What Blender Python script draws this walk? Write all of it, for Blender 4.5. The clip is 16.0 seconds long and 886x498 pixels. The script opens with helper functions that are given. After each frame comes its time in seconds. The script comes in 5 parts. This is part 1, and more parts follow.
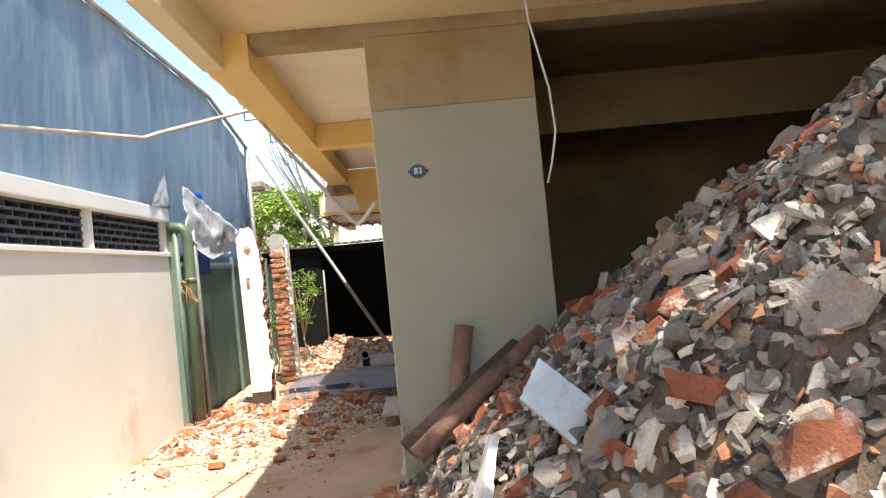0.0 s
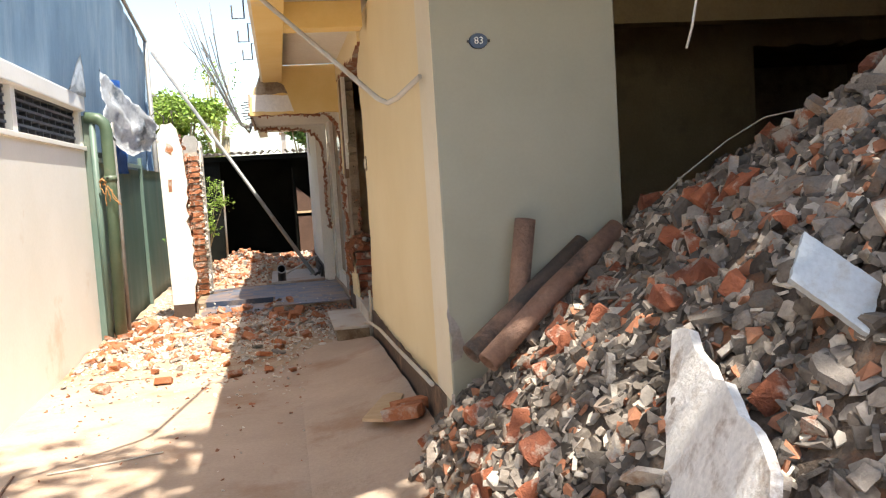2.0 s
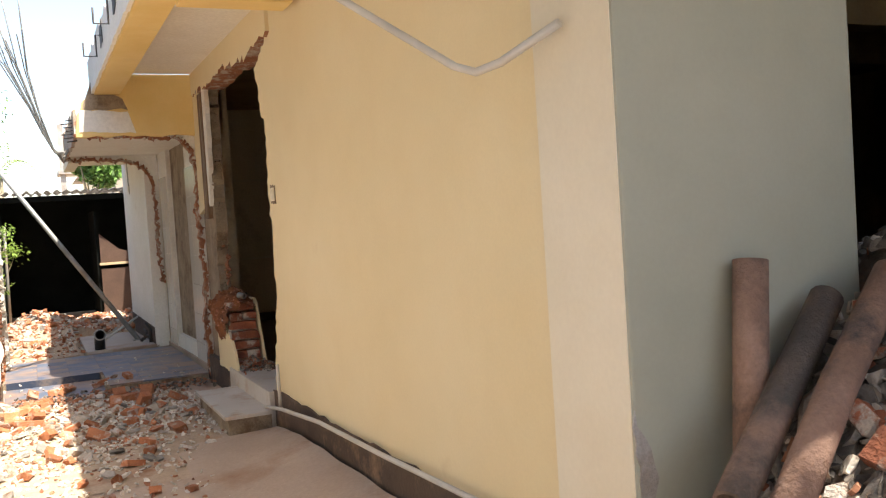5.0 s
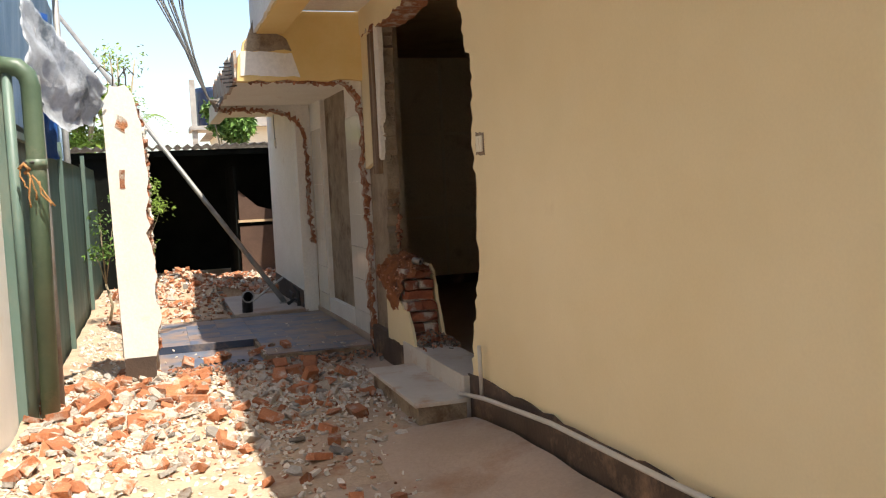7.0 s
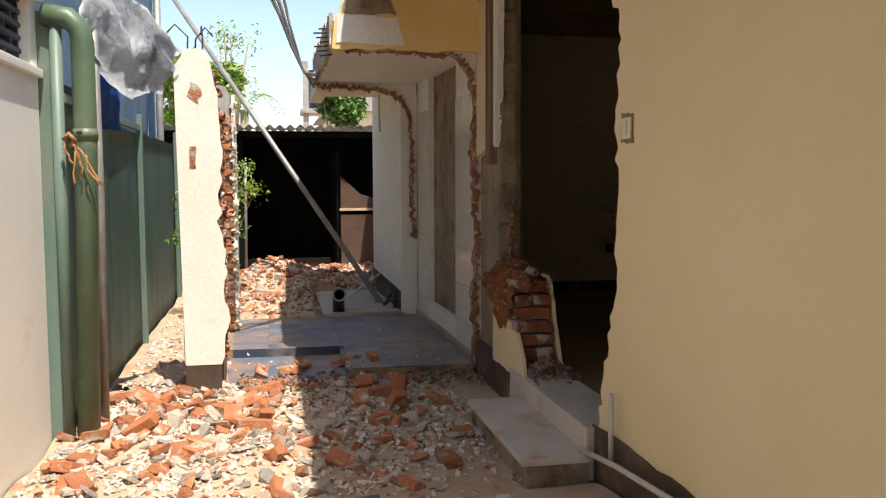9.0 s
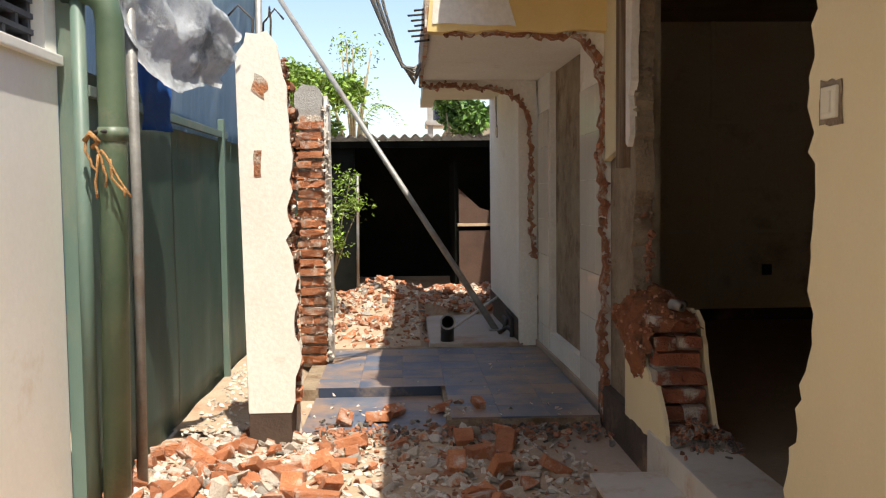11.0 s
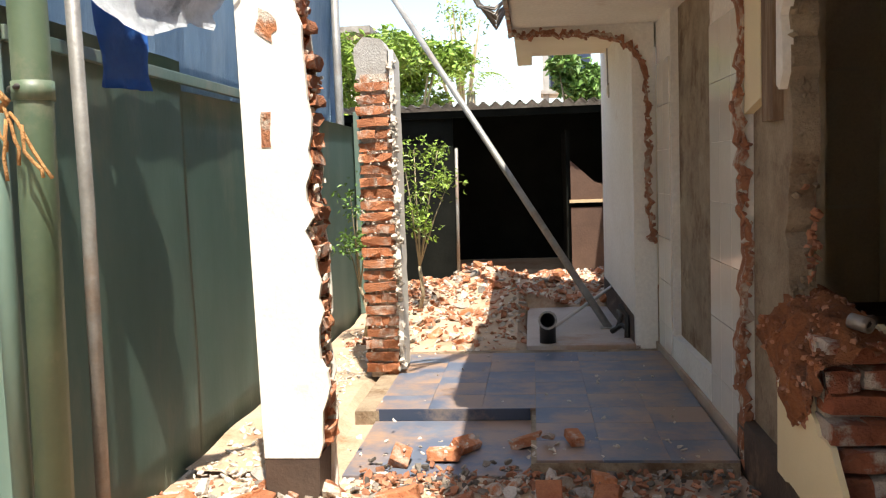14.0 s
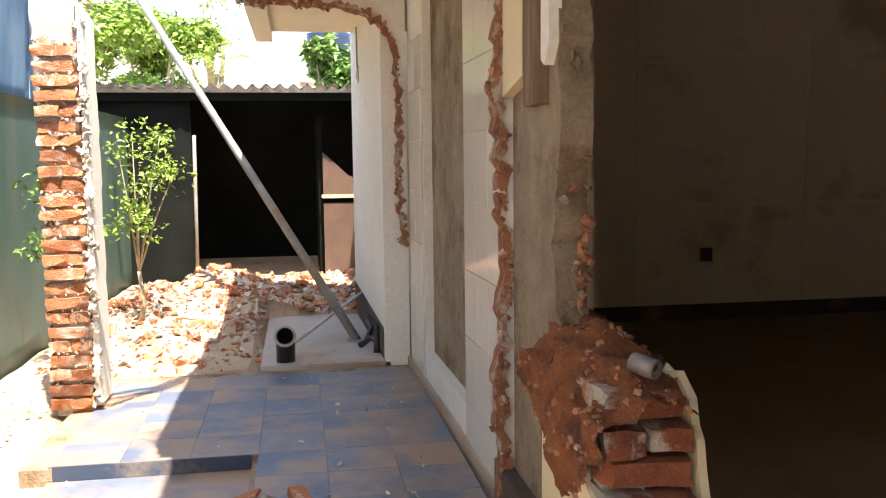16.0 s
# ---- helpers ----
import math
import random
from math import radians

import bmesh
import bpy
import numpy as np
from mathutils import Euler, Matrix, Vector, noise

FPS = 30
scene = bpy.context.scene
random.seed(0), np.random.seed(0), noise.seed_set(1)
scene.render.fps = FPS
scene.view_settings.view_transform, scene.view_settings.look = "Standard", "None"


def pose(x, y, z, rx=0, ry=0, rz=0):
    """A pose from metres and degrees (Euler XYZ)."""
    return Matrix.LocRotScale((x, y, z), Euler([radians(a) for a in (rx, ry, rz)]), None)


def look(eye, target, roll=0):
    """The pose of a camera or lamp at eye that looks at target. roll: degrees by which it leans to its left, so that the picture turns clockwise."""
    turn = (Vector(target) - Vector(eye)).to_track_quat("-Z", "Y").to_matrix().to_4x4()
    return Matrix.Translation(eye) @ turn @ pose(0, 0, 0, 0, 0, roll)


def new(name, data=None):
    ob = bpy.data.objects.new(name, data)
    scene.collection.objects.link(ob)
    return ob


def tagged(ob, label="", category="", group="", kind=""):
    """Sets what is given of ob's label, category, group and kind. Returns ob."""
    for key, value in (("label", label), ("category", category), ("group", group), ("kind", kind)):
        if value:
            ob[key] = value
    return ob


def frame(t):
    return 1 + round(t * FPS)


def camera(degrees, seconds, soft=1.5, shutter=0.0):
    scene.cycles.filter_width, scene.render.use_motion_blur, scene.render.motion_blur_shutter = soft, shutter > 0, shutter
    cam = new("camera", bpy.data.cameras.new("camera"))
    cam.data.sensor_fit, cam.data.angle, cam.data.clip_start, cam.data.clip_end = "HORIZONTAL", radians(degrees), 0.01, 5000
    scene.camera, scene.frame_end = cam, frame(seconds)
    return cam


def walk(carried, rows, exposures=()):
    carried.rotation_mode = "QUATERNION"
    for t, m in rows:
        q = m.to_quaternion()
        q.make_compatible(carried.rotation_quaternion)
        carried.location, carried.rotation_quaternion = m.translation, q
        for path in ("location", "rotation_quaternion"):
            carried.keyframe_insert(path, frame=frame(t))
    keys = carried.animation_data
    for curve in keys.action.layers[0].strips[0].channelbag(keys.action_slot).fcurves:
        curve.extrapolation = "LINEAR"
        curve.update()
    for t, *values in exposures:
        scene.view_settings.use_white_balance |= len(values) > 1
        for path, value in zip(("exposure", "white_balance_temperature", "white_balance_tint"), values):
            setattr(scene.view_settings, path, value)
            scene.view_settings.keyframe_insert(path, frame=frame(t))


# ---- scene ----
cam = camera(53.2, 16.0, soft=1.2)
PATH = [
    (0, (0.175, -0.728, 1.605), (0.234, 1.271, 1.637), -5.6),
    (0.5, (-0.026, -0.569, 1.59), (-0.031, 1.431, 1.557), -5.5),
    (1, (-0.294, -0.639, 1.543), (-0.21, 1.358, 1.475), -4.5),
    (1.5, (-0.52, -0.388, 1.513), (-0.321, 1.598, 1.383), -4.0),
    (2, (-0.749, -0.063, 1.482), (-0.395, 1.899, 1.323), -3.6),
    (2.5, (-0.941, 0.247, 1.465), (-0.405, 2.17, 1.335), -2.8),
    (3, (-1.083, 0.53, 1.455), (-0.376, 2.398, 1.352), -2.6),
    (3.5, (-1.24, 0.843, 1.455), (-0.407, 2.66, 1.369), -2.5),
    (4, (-1.365, 1.237, 1.447), (-0.476, 3.027, 1.371), -2.6),
    (4.2, (-1.373, 1.413, 1.45), (-0.486, 3.204, 1.373), -3.1),
    (6.3, (-1.736, 2.889, 1.451), (-0.998, 4.745, 1.355), -3.1),
    (6.5, (-1.759, 2.986, 1.451), (-1.048, 4.851, 1.335), -3.1),
    (7, (-1.736, 3.264, 1.444), (-1.121, 5.162, 1.297), -2.7),
    (7.5, (-1.657, 3.479, 1.441), (-1.128, 5.402, 1.289), -1.2),
    (8, (-1.597, 3.803, 1.427), (-1.112, 5.738, 1.289), 0.3),
    (8.5, (-1.527, 4.113, 1.423), (-1.091, 6.059, 1.278), 0.3),
    (9, (-1.451, 4.404, 1.447), (-1.073, 6.362, 1.289), -0.2),
    (9.2, (-1.409, 4.555, 1.436), (-1.067, 6.519, 1.272), 0.9),
    (11.5, (-1.091, 5.759, 1.412), (-1.082, 7.756, 1.302), -1.6),
    (12, (-1.023, 6.009, 1.412), (-1.089, 8.005, 1.307), -1.7),
    (12.5, (-0.992, 6.218, 1.403), (-1.114, 8.211, 1.29), -2.0),
    (13, (-0.989, 6.386, 1.399), (-1.145, 8.376, 1.264), -2.3),
    (13.5, (-0.934, 6.585, 1.394), (-1.135, 8.568, 1.236), -2.2),
    (14, (-0.888, 6.813, 1.391), (-1.092, 8.795, 1.221), -2.0),
    (14.5, (-0.876, 7.026, 1.391), (-1.015, 9.015, 1.231), -1.8),
    (15, (-0.8, 7.289, 1.388), (-0.844, 9.283, 1.237), -1.7),
    (15.5, (-0.732, 7.547, 1.377), (-0.62, 9.537, 1.207), -1.3),
    (16, (-0.69, 7.689, 1.382), (-0.371, 9.654, 1.183), -0.7),
]
EXPOSURES = [(t, e, 7000, 10) for t, e in ((0.0, 1.18), (1.5, 1.3), (2.5, 1.28), (4.0, 1.6), (6.5, 1.08), (9.0, 0.72), (11.5, 0.72), (13.0, 1.05), (14.5, 1.38), (15.2, 1.78), (16.0, 2.15))]
walk(cam, [(t, look(eye, target, roll)) for t, eye, target, roll in PATH], EXPOSURES)

# ---- light ----
world = bpy.data.worlds.new("sky")
scene.world = world
world.use_nodes = True
sky = world.node_tree.nodes.new("ShaderNodeTexSky")
sky.sky_type, sky.sun_disc = "NISHITA", False
SUN_DIR = Vector((0.14, -0.42, 1.0)).normalized()
sky.sun_elevation = math.asin(SUN_DIR.z)
sky.sun_rotation = math.atan2(SUN_DIR.x, SUN_DIR.y)
sky.air_density, sky.dust_density = 1.0, 1.2
world.node_tree.links.new(sky.outputs[0], world.node_tree.nodes["Background"].inputs[0])
world.node_tree.nodes["Background"].inputs[1].default_value = 0.15
sun = new("sun", bpy.data.lights.new("sun", "SUN"))
sun.data.energy, sun.data.angle, sun.data.color = 4.4, radians(0.6), (1.0, 0.97, 0.91)
sun.matrix_world = look(SUN_DIR * 30, (0, 0, 0))


# ---- materials ----
def mat(name, a, b, rough=0.85, scale=3.0, fine=60.0, bump=0.25, per_object=0.0, metal=0.0, stain=None, stain_scale=1.2, island=False, grain=(1, 1, 1), stain_edge=(0.52, 0.66)):
    """Two-tone surface: broad patches between a and b, fine grain, relief, and stains of a third colour."""
    m = bpy.data.materials.new(name)
    m.use_nodes = True
    nt = m.node_tree
    n, l = nt.nodes, nt.links
    bsdf = n["Principled BSDF"]
    tc = n.new("ShaderNodeTexCoord")
    geo = n.new("ShaderNodeNewGeometry")
    info = n.new("ShaderNodeObjectInfo")
    add = n.new("ShaderNodeVectorMath")
    add.operation = "ADD"
    mul = n.new("ShaderNodeVectorMath")
    mul.operation = "MULTIPLY"
    mul.inputs[1].default_value = grain
    l.new(tc.outputs["Object"], mul.inputs[0])
    l.new(mul.outputs[0], add.inputs[0])
    shift = n.new("ShaderNodeMath")
    shift.operation = "MULTIPLY"
    shift.inputs[1].default_value = 37.0 if per_object or island else 0.0
    l.new(geo.outputs["Random Per Island"] if island else info.outputs["Random"], shift.inputs[0])
    l.new(shift.outputs[0], add.inputs[1])
    big, small = n.new("ShaderNodeTexNoise"), n.new("ShaderNodeTexNoise")
    for tex, s, d in ((big, scale, 5), (small, fine, 4)):
        tex.inputs["Scale"].default_value = s
        tex.inputs["Detail"].default_value = d
        tex.inputs["Roughness"].default_value = 0.62
        l.new(add.outputs[0], tex.inputs["Vector"])
    ramp = n.new("ShaderNodeValToRGB")
    ramp.color_ramp.elements[0].position, ramp.color_ramp.elements[1].position = 0.32, 0.68
    ramp.color_ramp.elements[0].color, ramp.color_ramp.elements[1].color = (*a, 1), (*b, 1)
    l.new(big.outputs["Fac"], ramp.inputs[0])
    last = ramp.outputs[0]
    if stain:
        st = n.new("ShaderNodeTexNoise")
        st.inputs["Scale"].default_value = stain_scale
        st.inputs["Detail"].default_value = 7
        st.inputs["Roughness"].default_value = 0.68
        l.new(add.outputs[0], st.inputs["Vector"])
        sr = n.new("ShaderNodeMapRange")
        sr.inputs[1].default_value, sr.inputs[2].default_value = stain_edge
        l.new(st.outputs["Fac"], sr.inputs[0])
        mx = n.new("ShaderNodeMix")
        mx.data_type = "RGBA"
        l.new(sr.outputs[0], mx.inputs[0])
        l.new(last, mx.inputs[6])
        mx.inputs[7].default_value = (*stain, 1)
        last = mx.outputs[2]
    hsv = n.new("ShaderNodeHueSaturation")
    value = n.new("ShaderNodeMapRange")
    value.inputs[3].default_value, value.inputs[4].default_value = (0.95, 1.05) if bump < 0.13 else (0.82, 1.18) if bump < 0.5 else (0.66, 1.34)
    l.new(small.outputs["Fac"], value.inputs[0])
    if per_object or island:
        rnd = n.new("ShaderNodeMapRange")
        k = per_object or 0.4
        rnd.inputs[3].default_value, rnd.inputs[4].default_value = 1 - k, 1 + k
        l.new(geo.outputs["Random Per Island"] if island else info.outputs["Random"], rnd.inputs[0])
        both = n.new("ShaderNodeMath")
        both.operation = "MULTIPLY"
        l.new(value.outputs[0], both.inputs[0])
        l.new(rnd.outputs[0], both.inputs[1])
        l.new(both.outputs[0], hsv.inputs["Value"])
    else:
        l.new(value.outputs[0], hsv.inputs["Value"])
    l.new(last, hsv.inputs["Color"])
    l.new(hsv.outputs[0], bsdf.inputs["Base Color"])
    bsdf.inputs["Roughness"].default_value = rough
    bsdf.inputs["Metallic"].default_value = metal
    if bump:
        bp = n.new("ShaderNodeBump")
        bp.inputs["Strength"].default_value = bump
        bp.inputs["Distance"].default_value = 0.012
        sm = n.new("ShaderNodeMath")
        l.new(big.outputs["Fac"], sm.inputs[0])
        l.new(small.outputs["Fac"], sm.inputs[1])
        l.new(sm.outputs[0], bp.inputs["Height"])
        l.new(bp.outputs[0], bsdf.inputs["Normal"])
    return m


YELLOW = mat("yellow_wall_paint", (0.77, 0.63, 0.37), (0.82, 0.69, 0.435), 0.75, 0.9, 90, 0.02, stain=(0.68, 0.52, 0.30), stain_scale=0.9, stain_edge=(0.64, 0.80))
CANOPY = mat("deep_yellow_paint", (0.78, 0.55, 0.20), (0.84, 0.63, 0.28), 0.75, 2.0, 50, 0.12, stain=(0.6, 0.5, 0.35), stain_edge=(0.62, 0.75))
GREYPAINT = mat("grey_wall_paint", (0.335, 0.33, 0.255), (0.385, 0.375, 0.295), 0.7, 1.5, 60, 0.03, stain=(0.44, 0.40, 0.32), stain_scale=1.4, stain_edge=(0.62, 0.8))
CREAM = mat("cream_paint", (0.74, 0.66, 0.50), (0.80, 0.73, 0.58), 0.75, 1.8, 50, 0.04, stain=(0.5, 0.4, 0.28), stain_edge=(0.6, 0.8))
WHITE = mat("white_plaster", (0.79, 0.74, 0.65), (0.85, 0.81, 0.73), 0.85, 2.5, 40, 0.15, stain=(0.62, 0.50, 0.38), stain_scale=2.2, stain_edge=(0.62, 0.76))
BOUNDARY = mat("white_boundary_wall_paint", (0.84, 0.82, 0.75), (0.90, 0.88, 0.82), 0.85, 1.2, 35, 0.08, stain=(0.66, 0.52, 0.36), stain_scale=0.8, stain_edge=(0.58, 0.76))
RENDER = mat("bare_cement_render", (0.24, 0.175, 0.115), (0.40, 0.315, 0.215), 0.95, 5.0, 70, 0.9, stain=(0.15, 0.085, 0.045), stain_scale=3.5, stain_edge=(0.50, 0.66))
CEMENT = mat("grey_cement", (0.34, 0.32, 0.29), (0.46, 0.44, 0.41), 0.92, 4.0, 70, 0.5, stain=(0.25, 0.2, 0.16))
BRICK = mat("red_brick", (0.36, 0.125, 0.055), (0.49, 0.195, 0.09), 0.95, 9.0, 90, 0.9, per_object=0.32, stain=(0.54, 0.44, 0.36), stain_scale=7.0, stain_edge=(0.52, 0.66))
MORTAR = mat("broken_mortar", (0.46, 0.39, 0.31), (0.60, 0.53, 0.45), 0.97, 8.0, 80, 1.0, stain=(0.45, 0.18, 0.08), stain_scale=6.0, stain_edge=(0.5, 0.62))
BRICKEDGE = mat("broken_brick_edge", (0.26, 0.10, 0.05), (0.40, 0.17, 0.085), 0.97, 16.0, 90, 1.0, stain=(0.50, 0.41, 0.32), stain_scale=11.0, stain_edge=(0.50, 0.60))
FLOOR = mat("dusty_cement_yard", (0.40, 0.295, 0.215), (0.52, 0.395, 0.30), 0.9, 1.1, 45, 0.25, stain=(0.33, 0.185, 0.11), stain_scale=1.3, stain_edge=(0.52, 0.72))
DIRT = mat("dry_dirt", (0.40, 0.29, 0.19), (0.52, 0.39, 0.28), 0.97, 4.0, 60, 0.8, stain=(0.34, 0.17, 0.09), stain_scale=2.0)
# Bed tone set very dark, standing in for shade between the rubble pieces.
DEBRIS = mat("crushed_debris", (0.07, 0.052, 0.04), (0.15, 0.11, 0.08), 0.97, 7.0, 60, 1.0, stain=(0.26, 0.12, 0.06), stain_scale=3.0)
PLINTH = mat("dark_plinth_paint", (0.055, 0.035, 0.025), (0.10, 0.065, 0.045), 0.7, 3.0, 40, 0.3, stain=(0.26, 0.16, 0.10), stain_scale=2.5)
TILE_BLUE = mat("slate_blue_floor_tile", (0.085, 0.105, 0.155), (0.145, 0.165, 0.205), 0.42, 2.2, 40, 0.05, per_object=0.04, stain=(0.32, 0.21, 0.145), stain_scale=1.5, stain_edge=(0.44, 0.58))
TILE_WHITE = mat("glazed_cream_wall_tile", (0.74, 0.68, 0.57), (0.79, 0.74, 0.64), 0.10, 1.5, 20, 0.0, per_object=0.03, stain=(0.64, 0.54, 0.42), stain_scale=1.3, stain_edge=(0.62, 0.8))
TILE_STEP = mat("pale_step_tile", (0.52, 0.47, 0.40), (0.62, 0.57, 0.50), 0.5, 2.5, 40, 0.05, stain=(0.45, 0.30, 0.19), stain_scale=3.0)
SLAB = mat("dusty_concrete_slab", (0.40, 0.33, 0.28), (0.48, 0.41, 0.35), 0.85, 2.0, 50, 0.2, stain=(0.36, 0.22, 0.14))
WOOD = mat("dark_timber", (0.13, 0.075, 0.040), (0.22, 0.135, 0.075), 0.8, 2.0, 30, 0.4, grain=(9, 9, 0.8), stain=(0.3, 0.22, 0.15))
ROPE = mat("frayed_ochre_rope", (0.36, 0.17, 0.06), (0.52, 0.28, 0.11), 0.95, 30, 120, 0.8)
BOARD = mat("pale_board", (0.50, 0.35, 0.20), (0.62, 0.46, 0.29), 0.8, 2.0, 30, 0.3, grain=(2, 9, 9))
CLAY = mat("weathered_clay_pipe", (0.20, 0.115, 0.08), (0.33, 0.20, 0.145), 0.9, 5.0, 60, 0.6, stain=(0.06, 0.05, 0.045), stain_scale=3.0)
SOOTCLAY = mat("sooty_clay_pipe", (0.05, 0.045, 0.042), (0.13, 0.095, 0.075), 0.9, 4.0, 60, 0.6, stain=(0.24, 0.15, 0.11), stain_scale=2.5)
TARP = mat("blue_tarpaulin", (0.15, 0.25, 0.36), (0.25, 0.36, 0.47), 0.45, 1.2, 30, 0.3, grain=(1, 2.2, 0.5), stain=(0.40, 0.48, 0.55), stain_scale=0.9, stain_edge=(0.5, 0.75))
TARP_GREY = mat("grey_plastic_sheet", (0.55, 0.58, 0.61), (0.74, 0.76, 0.78), 0.35, 3.0, 30, 0.5, stain=(0.2, 0.24, 0.28), stain_scale=4.0)
TARP_BRIGHT = mat("bright_blue_sheet", (0.02, 0.10, 0.36), (0.04, 0.16, 0.48), 0.4, 3.0, 30, 0.4)
GREEN = mat("green_painted_sheet", (0.095, 0.16, 0.13), (0.15, 0.215, 0.175), 0.5, 1.4, 30, 0.12, stain=(0.20, 0.22, 0.17), stain_scale=1.6, grain=(1, 1, 0.4))
GREENPIPE = mat("green_painted_pipe", (0.07, 0.115, 0.07), (0.12, 0.165, 0.10), 0.45, 3.0, 40, 0.1, stain=(0.24, 0.23, 0.16))
STEEL = mat("weathered_grey_pipe", (0.22, 0.21, 0.195), (0.34, 0.33, 0.305), 0.5, 6.0, 60, 0.2, metal=0.3, stain=(0.24, 0.16, 0.11))
CONDUIT = mat("dusty_white_conduit", (0.50, 0.46, 0.40), (0.62, 0.58, 0.51), 0.5, 6.0, 40, 0.1)
BLACK = mat("black_plastic", (0.015, 0.015, 0.016), (0.03, 0.03, 0.032), 0.4, 4.0, 40, 0.1)
DARKMETAL = mat("dark_iron", (0.035, 0.03, 0.028), (0.07, 0.055, 0.045), 0.6, 6.0, 40, 0.2)
GRILLE = mat("dark_vent_blocks", (0.07, 0.075, 0.085), (0.12, 0.125, 0.14), 0.85, 4.0, 40, 0.3)
# Near-black base stands in for the deep shade inside the lean-to and vents.
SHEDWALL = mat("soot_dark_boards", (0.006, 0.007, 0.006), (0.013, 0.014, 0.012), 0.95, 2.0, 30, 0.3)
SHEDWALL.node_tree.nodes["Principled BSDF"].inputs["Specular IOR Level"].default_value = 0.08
# Tan paint with the shade overhead mixed into its colour.
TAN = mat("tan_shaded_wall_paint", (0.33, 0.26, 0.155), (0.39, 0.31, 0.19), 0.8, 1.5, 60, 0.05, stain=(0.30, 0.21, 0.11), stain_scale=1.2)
BLUESLAB = mat("pale_blue_grey_slab", (0.36, 0.41, 0.45), (0.47, 0.51, 0.54), 0.8, 6.0, 70, 0.3, stain=(0.34, 0.33, 0.31), stain_scale=6.0)
RUST = mat("rusty_brown_panel", (0.075, 0.04, 0.027), (0.12, 0.068, 0.045), 0.75, 2.5, 40, 0.2)
ASBESTOS = mat("weathered_asbestos_sheet", (0.26, 0.235, 0.21), (0.40, 0.37, 0.33), 0.95, 3.0, 40, 0.4, stain=(0.12, 0.10, 0.085))
# Cream room paint with the low indoor light darkened into its colour.
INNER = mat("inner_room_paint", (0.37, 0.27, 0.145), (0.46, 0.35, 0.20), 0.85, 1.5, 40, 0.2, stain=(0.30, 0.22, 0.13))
# Paler copy of the room cream, making up for missing light at the rear.
REARPAINT = mat("rear_room_paint", (0.76, 0.66, 0.49), (0.82, 0.73, 0.56), 0.85, 1.2, 40, 0.2, stain=(0.5, 0.4, 0.27))
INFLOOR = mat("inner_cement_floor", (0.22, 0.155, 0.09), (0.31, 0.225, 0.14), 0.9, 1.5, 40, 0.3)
BARK = mat("pale_bark", (0.30, 0.24, 0.15), (0.42, 0.35, 0.23), 0.9, 8.0, 60, 0.5)
BLUEPLATE = mat("dark_blue_enamel", (0.012, 0.022, 0.05), (0.02, 0.03, 0.07), 0.25, 8.0, 40, 0.05)
WHITEPAINT = mat("white_enamel", (0.7, 0.7, 0.68), (0.8, 0.8, 0.78), 0.4, 8.0, 40, 0.0)
PALECHUNK = mat("pale_plaster_chunk", (0.33, 0.285, 0.235), (0.60, 0.55, 0.49), 0.92, 5.0, 70, 1.0, per_object=0.45, stain=(0.30, 0.19, 0.12), stain_scale=5.0)
GREYCHUNK = mat("grey_cement_chunk", (0.15, 0.128, 0.11), (0.32, 0.288, 0.255), 0.92, 6.0, 80, 1.0, per_object=0.55, stain=(0.27, 0.18, 0.12), stain_scale=6.0, stain_edge=(0.5, 0.62))
BITS_GREY = mat("grey_debris_bits", (0.09, 0.072, 0.058), (0.29, 0.25, 0.21), 0.95, 9.0, 70, 0.6, island=True, per_object=0.65)
BITS_RED = mat("red_debris_bits", (0.30, 0.115, 0.06), (0.42, 0.20, 0.115), 0.95, 9.0, 70, 0.6, island=True, per_object=0.35)
HEAPBRICK = mat("deep_red_brick", (0.20, 0.062, 0.034), (0.38, 0.125, 0.06), 0.93, 7.0, 90, 1.0, per_object=0.4, stain=(0.46, 0.39, 0.32), stain_scale=5.0, stain_edge=(0.52, 0.60))
BITS_PALE = mat("pale_debris_bits", (0.52, 0.45, 0.37), (0.66, 0.59, 0.50), 0.95, 9.0, 70, 0.6, island=True, per_object=0.25)


def leafy(name, a, b):
    m = mat(name, a, b, 0.5, 4.0, 20, 0.0, island=True, per_object=0.4)
    m.node_tree.nodes["Principled BSDF"].inputs["Transmission Weight"].default_value = 0.0
    return m


LEAF = leafy("bright_green_leaf", (0.16, 0.27, 0.03), (0.26, 0.36, 0.06))
LEAF_DARK = leafy("mid_green_leaf", (0.09, 0.18, 0.03), (0.14, 0.25, 0.05))


# ---- mesh helpers ----
def link_mesh(name, bm, material, parent=None, label=""):
    me = bpy.data.meshes.new(name)
    bm.normal_update()
    bm.to_mesh(me)
    bm.free()
    for m in material if isinstance(material, (list, tuple)) else (material,):
        me.materials.append(m)
    ob = new(name, me)
    if parent:
        ob.parent = parent
    if label:
        ob["label"] = label
    return ob


def part(name, bm, material, parent, label=""):
    return link_mesh(name, bm, material, parent, label)


def thing(name, label, category, group="", at=(0, 0, 0)):
    e = new(name)
    e.empty_display_size = 0.1
    e.location = at
    return tagged(e, label, category, group)


def box(x0, y0, z0, x1, y1, z1, bevel=0.0):
    bm = bmesh.new()
    bmesh.ops.create_cube(bm, size=1)
    for v in bm.verts:
        v.co = Vector(((x0 + x1) / 2 + v.co.x * (x1 - x0), (y0 + y1) / 2 + v.co.y * (y1 - y0), (z0 + z1) / 2 + v.co.z * (z1 - z0)))
    if bevel:
        bmesh.ops.bevel(bm, geom=bm.edges[:], offset=bevel, segments=2, affect="EDGES", profile=0.6)
    return bm


